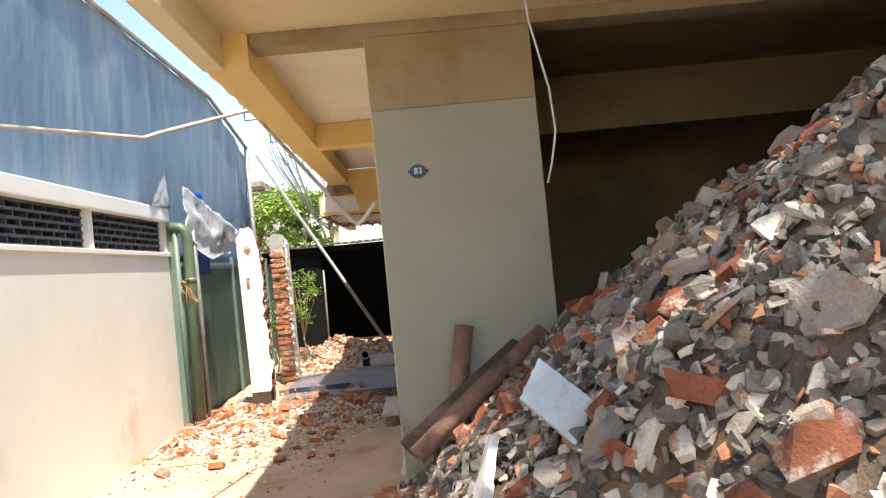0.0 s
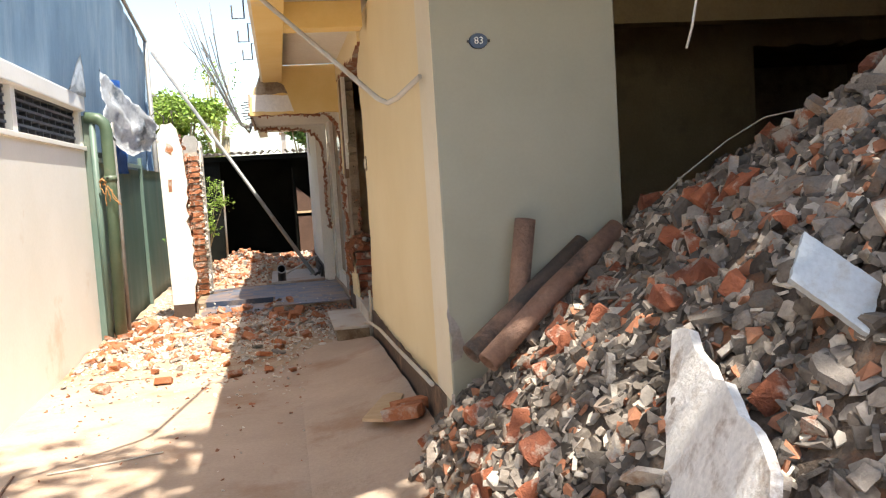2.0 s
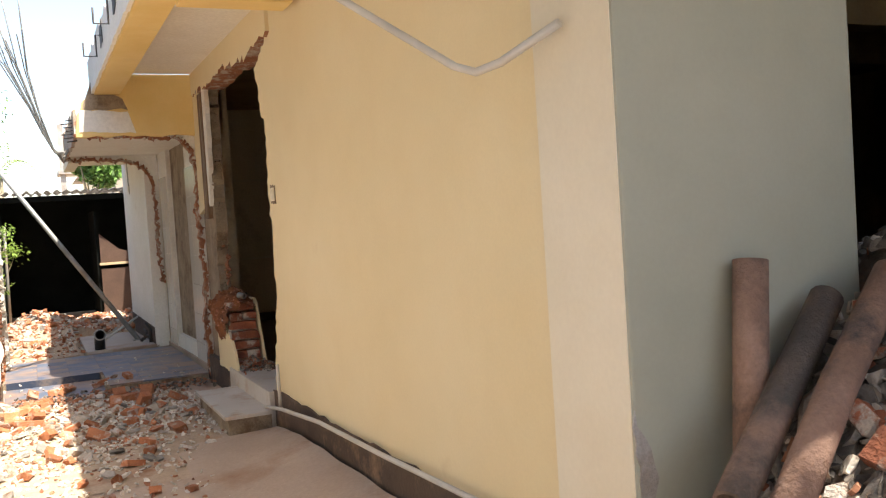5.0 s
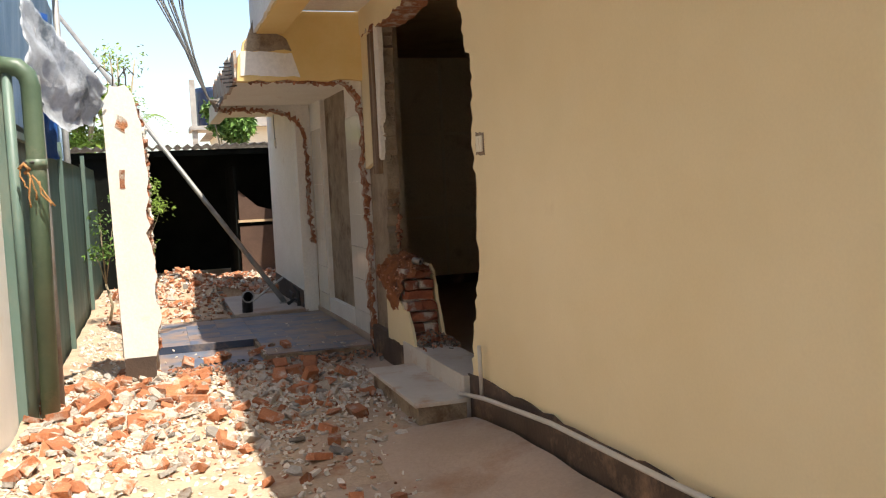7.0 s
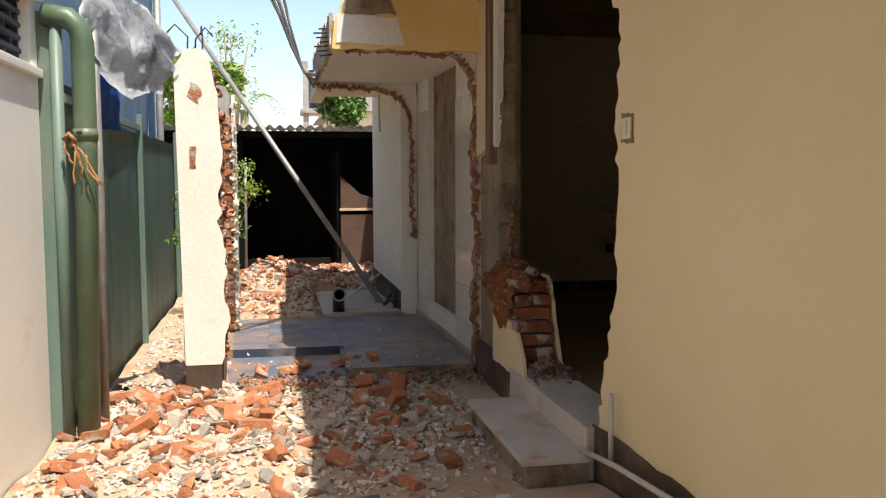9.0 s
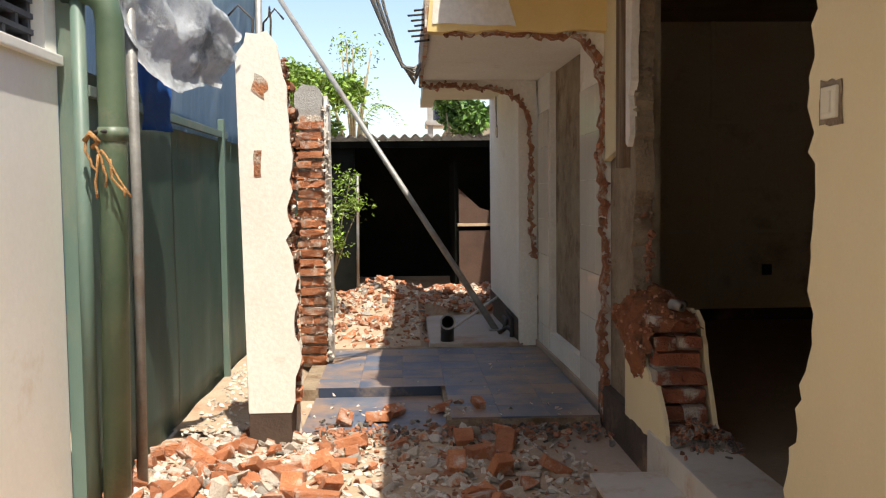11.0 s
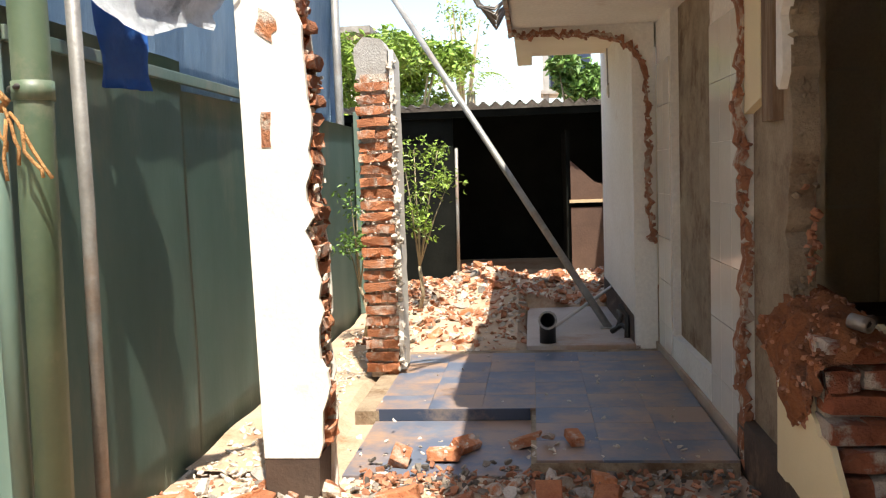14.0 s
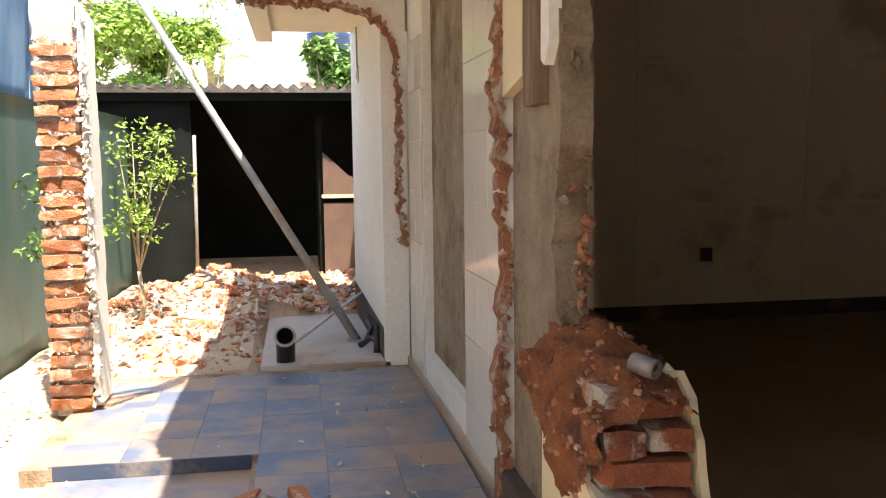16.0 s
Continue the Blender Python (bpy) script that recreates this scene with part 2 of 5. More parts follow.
def tube(points, r, sides=10, r2=None, hollow=0.0):
    """A round bar or pipe through the points, with closed or hollow ends."""
    bm = bmesh.new()
    pts = [Vector(p) for p in points]
    rings, inner = [], []
    up = Vector((0.31, 0.17, 0.93))
    for i, p in enumerate(pts):
        d = (pts[min(i + 1, len(pts) - 1)] - pts[max(i - 1, 0)]).normalized()
        a = d.cross(up)
        if a.length < 0.05:
            a = d.cross(Vector((1, 0, 0)))
        a.normalize()
        b = d.cross(a)
        rr = r if r2 is None else r + (r2 - r) * i / max(1, len(pts) - 1)
        for store, q in ((rings, rr), (inner, rr * hollow)):
            store.append([bm.verts.new(p + (a * math.cos(k * math.tau / sides) + b * math.sin(k * math.tau / sides)) * q) for k in range(sides)] if q else [])
    for store, flip in ((rings, False), (inner, True)):
        for r0, r1 in zip(store, store[1:]):
            for k in range(len(r0)):
                f = [r0[k], r0[(k + 1) % sides], r1[(k + 1) % sides], r1[k]]
                bm.faces.new(f[::-1] if flip else f).smooth = True
    if hollow:
        for r0, r1 in ((rings[0], inner[0]), (rings[-1], inner[-1])):
            for k in range(sides):
                bm.faces.new([r0[k], r0[(k + 1) % sides], r1[(k + 1) % sides], r1[k]])
    else:
        bm.faces.new(rings[0])
        bm.faces.new(rings[-1])
    bmesh.ops.recalc_face_normals(bm, faces=bm.faces[:])
    return bm


def slab_of(outline, origin, u, v, depth, edge_index=0, jag=()):
    """A plate with that outline in the plane of u and v, as thick as the vector depth. Sides listed in jag carry the second material."""
    bm = bmesh.new()
    o, u, v, depth = Vector(origin), Vector(u), Vector(v), Vector(depth)
    front = [bm.verts.new(o + u * a + v * b) for a, b in outline]
    back = [bm.verts.new(w.co + depth) for w in front]
    bm.faces.new(front)
    bm.faces.new(back[::-1])
    bm.normal_update()
    n = len(front)
    for i in range(n):
        f = bm.faces.new([front[i], back[i], back[(i + 1) % n], front[(i + 1) % n]])
        if edge_index and i in jag:
            f.material_index = edge_index
    bmesh.ops.triangulate(bm, faces=[f for f in bm.faces if len(f.verts) > 4])
    bmesh.ops.recalc_face_normals(bm, faces=bm.faces[:])
    return bm


def ragged(points, step=0.05, amp=0.03, seed=1):
    """A broken edge along the polyline: short uneven teeth."""
    rng = random.Random(seed)
    out = []
    for (a, b), (c, d) in zip(points, points[1:]):
        length = math.hypot(c - a, d - b)
        k = max(1, int(length / step))
        nx, ny = -(d - b) / length, (c - a) / length
        for i in range(k):
            t = (i + rng.uniform(-0.3, 0.3) * (i > 0)) / k
            off = rng.uniform(-amp, amp) * (i > 0)
            out.append((a + (c - a) * t + nx * off, b + (d - b) * t + ny * off))
    out.append(points[-1])
    return out


def structure(name, bm, material, label="", parent=None):
    return tagged(link_mesh(name, bm, material, parent), label, name.rstrip("_0123456789").split("_")[0], kind="structure")


# ---- large structure ----
WALL_X = 0.0
structure("ground", box(-60, -40, -0.3, 60, 90, -0.012), DIRT, "dry dirt ground round the yard")
structure("floor", box(-2.66, -4, -0.1, 0.02, 10.72, 0.0), FLOOR, "dusty reddish cement yard floor")



def apron_rise(y):
    """How high the dusty cement apron climbs the wall foot."""
    return 0.02 + 0.15 * min(1, max(0, (8.25 - y) / 0.7)) ** 0.5 * (0.5 + 0.5 * min(1, max(0, (8.25 - y) / 4.0)))


bm = bmesh.new()
lanes = [[bm.verts.new((-0.70 * (1 - k / 6) - 0.002, 8.25 - 4.6 * j / 46, 0.003 + (k / 6) ** 1.3 * apron_rise(8.25 - 4.6 * j / 46) * (1 + 0.12 * noise.noise((j * 0.3, k * 0.5, 2))))) for k in range(7)] for j in range(47)]
for a, b in zip(lanes, lanes[1:]):
    for k in range(6):
        bm.faces.new([a[k], b[k], b[k + 1], a[k + 1]]).smooth = True
bmesh.ops.recalc_face_normals(bm, faces=bm.faces[:])
structure("floor_apron", bm, FLOOR, "dusty cement apron rising to the wall foot")

# pier at the corner and the broken front of the house
pier = structure("wall_front_pier", box(0.0, 4.05, 0.0, 0.9, 4.25, 2.46, 0.008), GREYPAINT, "grey painted pier with chipped corner")
# Pier top and beam hold part of their shade in the tan.
structure("wall_front_pier_top", box(0.0, 4.052, 2.461, 0.898, 4.248, 2.86), TAN, "tan painted top of the pier, darkened for shade")
structure("wall_front_beam", box(-0.615, 4.04, 2.861, 9.0, 4.26, 3.2), TAN, "tan painted beam over the wide opening, darkened for shade")
edge_near = ragged([(8.30, 0.27), (8.26, 0.5), (8.12, 0.9), (8.10, 1.3), (8.14, 1.75), (8.08, 2.05), (8.2, 2.3), (8.3, 2.56), (8.0, 2.66), (7.8, 2.78)], 0.045, 0.028, 3)
outline = [(4.252, 0.0), (8.30, 0.0)] + edge_near + [(7.8, 2.9), (4.252, 2.9)]
structure("wall_facade", slab_of(outline, (0.0, 0, 0), (0.006, 1, 0), (0, 0, 1), (0.2, 0, 0), 1, range(1, len(edge_near) + 2)), [YELLOW, BRICKEDGE], "pale yellow painted house wall with a broken edge")
structure("trim_corner_strip", box(-0.003, 4.06, 0.4, 0.0015, 4.46, 2.86), CREAM, "pale repainted strip at the wall corner")
structure("trim_plinth", slab_of([(4.03, 0.0), (8.36, 0.0), (8.36, 0.27)] + ragged([(8.36, 0.28), (6.5, 0.30), (4.03, 0.38)], 0.12, 0.012, 8)[1:], (-0.012, 0, 0), (0.006, 1, 0), (0, 0, 1), (0.01, 0, 0)), PLINTH, "dark painted plinth band, dusty and worn")
structure("wall_facade_head", slab_of(ragged([(7.8, 2.72), (8.4, 2.66), (9.3, 2.74), (9.8, 2.70), (10.72, 2.74)], 0.06, 0.03, 12) + [(10.72, 3.0), (7.8, 3.0)], (0.02, 0, 0), (0, 1, 0), (0, 0, 1), (0.2, 0, 0), 1, range(0, 50)), [YELLOW, BRICKEDGE], "broken wall head over the doorway")

# the stripped jamb past the doorway
jamb_edge = ragged([(10.22, 0.25), (10.2, 0.6), (10.25, 1.0), (10.31, 1.12), (10.24, 1.3), (10.2, 1.5), (10.24, 2.0), (10.2, 2.72)], 0.045, 0.02, 5)
structure("wall_jamb", slab_of([(10.78, 0.0), (10.22, 0.0)] + jamb_edge + [(10.78, 2.72)], (0.07, 0, 0), (0, 1, 0), (0, 0, 1), (0.10, 0, 0), 1, range(1, len(jamb_edge) + 1)), [RENDER, RENDER], "bare cement jamb where a door frame was torn out")
structure("trim_jamb_strip", slab_of([(10.5, 1.65), (10.78, 1.6), (10.78, 2.74), (10.5, 2.74)], (0.03, 0, 0), (0, 1, 0), (0, 0, 1), (0.045, 0, 0)), YELLOW, "yellow painted strip left on the jamb")
structure("trim_jamb_board", slab_of(ragged([(10.17, 2.74), (10.19, 2.0), (10.25, 1.93), (10.22, 1.72), (10.27, 1.66), (10.31, 1.68)], 0.06, 0.015, 9) + [(10.31, 2.74)], (0.04, 0, 0), (0, 1, 0), (0, 0, 1), (0.04, 0, 0)), WHITE, "torn white plaster strip on the jamb")
structure("door_1", box(0.03, 10.32, 1.55, 0.075, 10.49, 2.70, 0.006), WOOD, "old dark timber door post left standing")
structure("trim_jamb_plinth", box(0.02, 9.72, 0.0, 0.08, 10.9, 0.25), PLINTH, "dark plinth under the jamb")

# tiled wall, the scar of the first cross wall, the wall past it
LINE = (-0.022, 1, 0)
structure("wall_tiled", slab_of([(10.86, 0.0), (11.58, 0.0), (11.58, 2.42), (10.86, 2.42)], (0.30, 0, 0), LINE, (0, 0, 1), (0.12, 0, 0)), WHITE, "plastered wall behind the tiles")
structure("wall_tiled_far", slab_of([(12.72, 0.0), (13.3, 0.0), (13.3, 2.42), (12.72, 2.42)], (0.30, 0, 0), LINE, (0, 0, 1), (0.12, 0, 0)), WHITE, "plastered wall behind the tiles")
structure("wall_tiled_sill", slab_of([(11.58, 0.0), (12.72, 0.0), (12.72, 0.27), (11.58, 0.27)], (0.30, 0, 0), LINE, (0, 0, 1), (0.12, 0, 0)), WHITE, "white sill of a closed doorway")
structure("door_2", slab_of([(11.58, 0.27), (12.72, 0.27), (12.72, 2.42), (11.58, 2.42)], (0.35, 0, 0), LINE, (0, 0, 1), (0.1, 0, 0)), RENDER, "blocked doorway of bare grey-brown render")
structure("wall_far_side", slab_of([(13.3, 0.0), (15.3, 0.0), (15.3, 2.5), (13.3, 2.5)], (0.25, 0, 0), (-0.031, 1, 0), (0, 0, 1), (0.16, 0, 0)), WHITE, "cream-white plaster wall with a dark foot")
structure("trim_far_plinth", slab_of([(13.36, 0.0), (15.3, 0.0), (15.3, 0.36), (13.36, 0.3)], (0.244, 0, 0), (-0.031, 1, 0), (0, 0, 1), (0.005, 0, 0)), PLINTH, "dark plinth on the far wall")


def scar(name, y, x_wall, inner, depth, seed, foot):
    """What is left of a cross wall torn away: a ragged brick arch along wall and ceiling."""
    ed = ragged(inner, 0.035, 0.016, seed)
    out = ed + [(-1.03, 2.44), (x_wall + 0.02, 2.44), (x_wall + 0.02, foot)]
    bm = slab_of(out, (0, y, 0), (1, 0, 0), (0, 0, 1), (0, depth, 0), 1, range(0, len(ed) - 1))
    wall = structure(name, bm, [WHITE, BRICKEDGE], "torn edge of a removed brick wall")
    rng = random.Random(seed + 5)
    lip = []
    for a, b in ed:
        d = Vector((a + 0.85, b - 1.1)) if b > 2.0 else Vector((1, 0))
        if a < -0.35:
            d = Vector((0, 1))
        d.normalize()
        w = rng.uniform(0.008, 0.05)
        lip.append((a + d.x * w, b + d.y * w))
    part("brick_lip", slab_of(ed + lip[::-1], (0, y - 0.022, 0), (1, 0, 0), (0, 0, 1), (0, 0.02, 0)), BRICKEDGE, wall)
    SCARS.append((wall, ed, y))
    return wall


SCARS = []
scar("wall_scar_1", 10.79, 0.07, [(0.02, 0.06), (0.0, 0.5), (0.03, 1.0), (0.0, 1.6), (0.015, 2.05), (-0.03, 2.22), (-0.12, 2.33), (-0.5, 2.345), (-1.03, 2.37)], 0.07, 21, 0.06)
scar("wall_scar_2", 13.26, -0.03, [(-0.055, 0.85), (-0.075, 1.2), (-0.07, 1.9), (-0.12, 2.15), (-0.24, 2.28), (-0.4, 2.33), (-1.03, 2.345)], 0.10, 22, 0.85)

# canopy along the house: slab, edge upstand, cross beams
structure("ceiling_canopy", box(-0.7, 4.262, 2.93, 0.3, 10.7, 3.05), WHITE, "canopy slab with pale underside")
structure("trim_canopy_edge", slab_of([(-0.84, 2.74), (-0.62, 2.74), (-0.62, 2.95), (-0.84, 3.06)], (0, 4.0, 0), (1, 0, 0), (0, 0, 1), (0, 6.75, 0)), CANOPY, "deep yellow canopy edge beam")
structure("trim_canopy_fascia", slab_of(ragged([(4.0, 2.755), (10.9, 2.755)], 0.12, 0.012, 31) + ragged([(10.9, 3.08), (4.0, 3.08)], 0.10, 0.03, 32), (-0.865, 0, 0), (0, 1, 0), (0, 0, 1), (0.024, 0, 0)), WHITE, "chipped white canopy fascia")
for i, y in enumerate((7.05,)):
    structure("trim_canopy_beam_%d" % (i + 1), box(-0.62, y, 2.72, 0.0, y + 0.22, 2.928, 0.008), CANOPY, "deep yellow cross beam under the canopy")
structure("trim_canopy_beam_4", slab_of(ragged([(-1.02, 2.36), (0.3, 2.36)], 0.08, 0.012, 33) + [(0.3, 2.93), (-0.83, 2.93)] + ragged([(-0.86, 2.80), (-0.95, 2.68), (-1.0, 2.56)], 0.05, 0.02, 35), (0, 10.72, 0), (1, 0, 0), (0, 0, 1), (0, 0.10, 0)), CANOPY, "yellow end beam with a broken corner")
structure("trim_beam_band", slab_of(ragged([(-0.99, 2.40), (-0.50, 2.385)], 0.06, 0.01, 36) + ragged([(-0.56, 2.585), (-0.98, 2.60)], 0.06, 0.01, 37), (0, 10.714, 0), (1, 0, 0), (0, 0, 1), (0, 0.005, 0)), WHITE, "pale plaster band on the end beam")
structure("trim_beam_cavity", slab_of(ragged([(-0.95, 2.61), (-0.56, 2.60), (-0.60, 2.70), (-0.74, 2.78), (-0.84, 2.90), (-0.90, 2.76), (-0.95, 2.61)], 0.05, 0.014, 38), (0, 10.712, 0), (1, 0, 0), (0, 0, 1), (0, 0.007, 0)), RENDER, "broken brown patch in the end beam")
structure("ceiling_bath", box(-1.0, 10.83, 2.40, 0.3, 13.36, 2.52), WHITE, "white ceiling slab over the torn-down bathroom")
structure("ceiling_rear_canopy", box(-0.98, 13.37, 2.42, 0.2, 15.0, 2.54), CREAM, "cream rear canopy slab")
structure("trim_rear_canopy_edge", box(-0.99, 13.37, 2.34, -0.86, 15.0, 2.418), CREAM, "cream rear canopy edge")
structure("trim_bath_edge", slab_of(ragged([(10.8, 2.36), (13.36, 2.36)], 0.1, 0.02, 41) + ragged([(13.36, 2.62), (10.8, 2.62)], 0.08, 0.05, 42), (-1.03, 0, 0), (0, 1, 0), (0, 0, 1), (0.028, 0, 0)), MORTAR, "broken outer edge of the bathroom slab")

# unseen added slab shading the pier and heap, the roof above and rooms behind
structure("ceiling_porch", box(0.752, 1.75, 2.93, 9.0, 4.03, 3.06), YELLOW, "unseen cream slab added to shade the rubble heap")
structure("ceiling_porch_side", box(-0.75, 2.75, 2.932, 0.75, 4.03, 3.058), YELLOW, "unseen short cream slab added to shade the pier")
structure("trim_porch_edge", box(-0.86, 2.73, 2.74, -0.752, 3.99, 3.12), YELLOW, "edge of the unseen added slab")
structure("roof_house", box(0.31, 4.27, 3.06, 9.2, 18.0, 3.2), CEMENT, "flat concrete house roof")
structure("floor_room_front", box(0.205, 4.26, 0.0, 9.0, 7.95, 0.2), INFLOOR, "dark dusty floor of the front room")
structure("wall_room_back", box(0.205, 8.0, 0.0, 3.85, 8.12, 3.0), INNER, "cream back wall darkened for the dim front room")
structure("wall_room_back_right", box(6.3, 8.0, 0.0, 9.0, 8.12, 3.0), INNER, "cream back wall darkened for the dim front room")
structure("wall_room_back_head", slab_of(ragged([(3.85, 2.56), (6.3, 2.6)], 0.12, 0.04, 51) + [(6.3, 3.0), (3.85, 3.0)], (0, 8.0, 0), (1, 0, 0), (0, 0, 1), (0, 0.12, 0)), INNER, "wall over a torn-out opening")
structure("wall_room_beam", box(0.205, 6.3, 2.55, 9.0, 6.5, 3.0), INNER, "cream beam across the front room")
# Unseen wall closing the opening, added to keep the front room dark.
structure("wall_front_right", box(3.4, 4.06, 0.0, 9.0, 4.24, 2.858), CREAM, "unseen cream wall added past the heap")
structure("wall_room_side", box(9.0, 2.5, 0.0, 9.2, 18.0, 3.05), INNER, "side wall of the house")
# Added partition, stopping light between the rear room and the front opening.
structure("wall_room_partition", box(3.86, 8.122, 0.0, 3.98, 13.79, 2.999), INNER, "partition added to block light between the rear rooms")
structure("ceiling_rooms", box(0.205, 4.27, 3.0, 8.99, 14.0, 3.05), INNER, "ceiling of the rooms, darkened for low light")
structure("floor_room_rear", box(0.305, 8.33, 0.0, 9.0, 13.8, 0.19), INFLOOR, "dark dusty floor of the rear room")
structure("wall_room_rear_back", box(0.30, 13.8, 0.0, 9.0, 13.95, 3.0), REARPAINT, "panelled back wall of the rear room")
structure("wall_room_rear_side", box(0.30, 10.9, 0.0, 0.35, 13.79, 3.0), REARPAINT, "inner face of the rear room wall")
structure("wall_facade_return", box(0.172, 10.72, 0.25, 0.35, 10.88, 2.99), REARPAINT, "corner of the rear room wall")
structure("wall_house_rear", box(0.0, 15.6, 0.0, 9.2, 15.8, 3.05), CREAM, "rear wall of the house")
structure("wall_street", box(-7, -9.3, 0.0, 9.2, -9.0, 1.8), BOUNDARY, "street boundary wall behind")
for i, x in enumerate((1.72, 3.05, 4.4)):
    structure("trim_wall_joint_%d" % (i + 1), box(x, 13.785, 0.302, x + 0.035, 13.799, 3.0), CREAM, "joint strip on the panelled wall")
structure("trim_wall_joint_4", box(0.5, 13.786, 1.02, 8.9, 13.799, 1.05), CREAM, "joint strip on the panelled wall")
structure("trim_wall_joint_5", box(0.5, 13.786, 2.05, 8.9, 13.799, 2.08), CREAM, "joint strip on the panelled wall")
structure("baseboard", box(0.35, 13.78, 0.191, 8.99, 13.799, 0.30), PLINTH, "dark baseboard")

# doorstep
steps = thing("doorstep", "two pale tiled door steps at the broken doorway", "step")
part("lower_step", box(-0.31, 8.29, 0.0, 0.0, 9.43, 0.115, 0.006), RENDER, steps, "dark worn riser")
part("upper_step", box(-0.0, 8.33, 0.0, 0.3, 9.72, 0.262, 0.006), TILE_STEP, steps)
part("tread_tile", box(-0.335, 8.262, 0.116, 0.0, 9.455, 0.141, 0.003), TILE_STEP, steps)

# boundary wall with vent blocks
structure("wall_boundary", box(-2.85, -9, -0.1, -2.65, 9.45, 2.0, 0.01), BOUNDARY, "white painted boundary wall, stained at the foot")
structure("wall_boundary_cap", box(-2.88, -9, 2.38, -2.61, 9.47, 2.53, 0.012), BOUNDARY, "white boundary wall cap beam")
structure("trim_boundary_sill", box(-2.86, -9, 1.985, -2.625, 9.46, 2.03, 0.006), BOUNDARY, "thin sill under the vent blocks")
for i, y in enumerate((9.34, 7.05, 4.8, 2.55, 0.3)):
    structure("wall_boundary_post_%d" % (i + 1), box(-2.85, y, 2.03, -2.655, y + 0.12, 2.38), BOUNDARY, "post between vent blocks")
for i, (y0, y1) in enumerate(((7.17, 9.34), (4.92, 7.05), (2.67, 4.8))):
    vent = thing("vent_block_panel", "dark slotted cement vent blocks in the boundary wall", "vent", "vent panels in the boundary wall")
    # Near-black sheet in place of the shade behind the vent slots.
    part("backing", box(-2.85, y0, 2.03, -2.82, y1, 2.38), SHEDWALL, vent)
    rows_n, cols = 5, 9
    for r in range(rows_n + 1):
        z = 2.03 + (0.35 - 0.022) * r / rows_n
        part("slat", box(-2.80, y0, z, -2.70, y1, z + 0.022), GRILLE, vent)
    for c in range(cols + 1):
        y = y0 + (y1 - y0 - 0.03) * c / cols
        for r in range(rows_n):
            z = 2.03 + (0.35 - 0.022) * r / rows_n
            yy = y + (0.12 if r % 2 and c < cols else 0)
            part("web", box(-2.80, yy, z + 0.022, -2.71, yy + 0.026, z + 0.066), GRILLE, vent)


# ---- tarpaulin shed, fence, pipes ----
def sheet(name, grid_u, grid_v, place, fold, material, parent, thick=0.004):
    bm = bmesh.new()
    vs = [[bm.verts.new(place(i / grid_u, j / grid_v)) for j in range(grid_v + 1)] for i in range(grid_u + 1)]
    for i in range(grid_u):
        for j in range(grid_v):
            bm.faces.new([vs[i][j], vs[i + 1][j], vs[i + 1][j + 1], vs[i][j + 1]]).smooth = True
    bmesh.ops.solidify(bm, geom=bm.faces[:], thickness=thick)
    return part(name, bm, material, parent)


tarp = thing("tarpaulin_shed", "tall shed clad in faded blue tarpaulin behind the wall", "shed")


def tarp_face(u, v):
    y = -6 + u * 21.8
    top = 4.5 - 0.0 * y if y < 13 else 4.5 - (y - 13) * 0.22
    z = 1.9 + v * (top - 1.9)
    return Vector((-2.93 + 0.05 * noise.noise((y * 1.4, z * 0.35, 2)) + 0.025 * noise.noise((y * 6, z * 0.7, 5)) + 0.1 * v, y, z))


sheet("tarp_wall", 150, 14, tarp_face, 0, TARP, tarp)
sheet("tarp_roof", 40, 6, lambda u, v: Vector((-2.84 - 3.5 * v, -6 + u * 21.8, (4.5 if u < 0.87 else 4.5 - (u * 21.8 - 19) * 0.22) - 0.05 + 0.5 * v)), 0, TARP, tarp)
part("roof_rail", tube([(-2.80, -6, 4.52), (-2.80, 13, 4.52), (-2.72, 15.3, 4.03)], 0.03), STEEL, tarp)
part("end_post", tube([(-2.72, 15.3, 0), (-2.72, 15.3, 4.05)], 0.04), STEEL, tarp)
sheet("tarp_end", 6, 12, lambda u, v: Vector((-2.80 - 3.3 * u, 15.75 + 0.04 * noise.noise((u * 9, v * 2, 1)), 0.1 + 3.75 * v)), 0, TARP, tarp)

fence = thing("sheet_fence", "dark green painted sheet metal fence, dusty at the foot", "fence")


def panel(y0, y1, top):
    def f(u, v):
        y = y0 + (y1 - y0) * u
        return Vector((-2.58 + 0.003 * math.sin(y * 14) + 0.02 * noise.noise((y * 1.3, v * 2, 7)), y, 0.0 + v * top))
    sheet("panel", 40, 10, f, 0, GREEN, fence)


panel(9.5, 11.05, 1.98)
panel(11.03, 12.55, 1.84)
panel(12.53, 15.2, 1.86)
panel(15.18, 18.2, 1.9)
for y in (12.32, 15.2):
    part("fence_post", box(-2.565, y - 0.03, 0, -2.52, y + 0.03, 2.0, 0.004), GREEN, fence)
part("fence_rail", box(-2.56, 9.5, 1.86, -2.53, 12.5, 1.91, 0.004), GREEN, fence)

drain = thing("drain_pipe", "dusty green downpipe standing at the end of the wall", "pipe")
part("pipe", tube([(-2.46, 9.46, 0.0), (-2.425, 9.46, 1.68), (-2.425, 9.46, 2.18), (-2.44, 9.46, 2.25), (-2.49, 9.46, 2.30), (-2.62, 9.47, 2.32)], 0.060, 14), GREENPIPE, drain)
part("bracket", tube([(-2.375, 9.46, 1.70), (-2.44, 9.525, 1.70), (-2.505, 9.46, 1.70), (-2.44, 9.395, 1.70), (-2.375, 9.46, 1.70)], 0.010, 6), DARKMETAL, drain)
part("collar", tube([(-2.425, 9.46, 1.66), (-2.425, 9.46, 1.72)], 0.065, 14), GREENPIPE, drain)
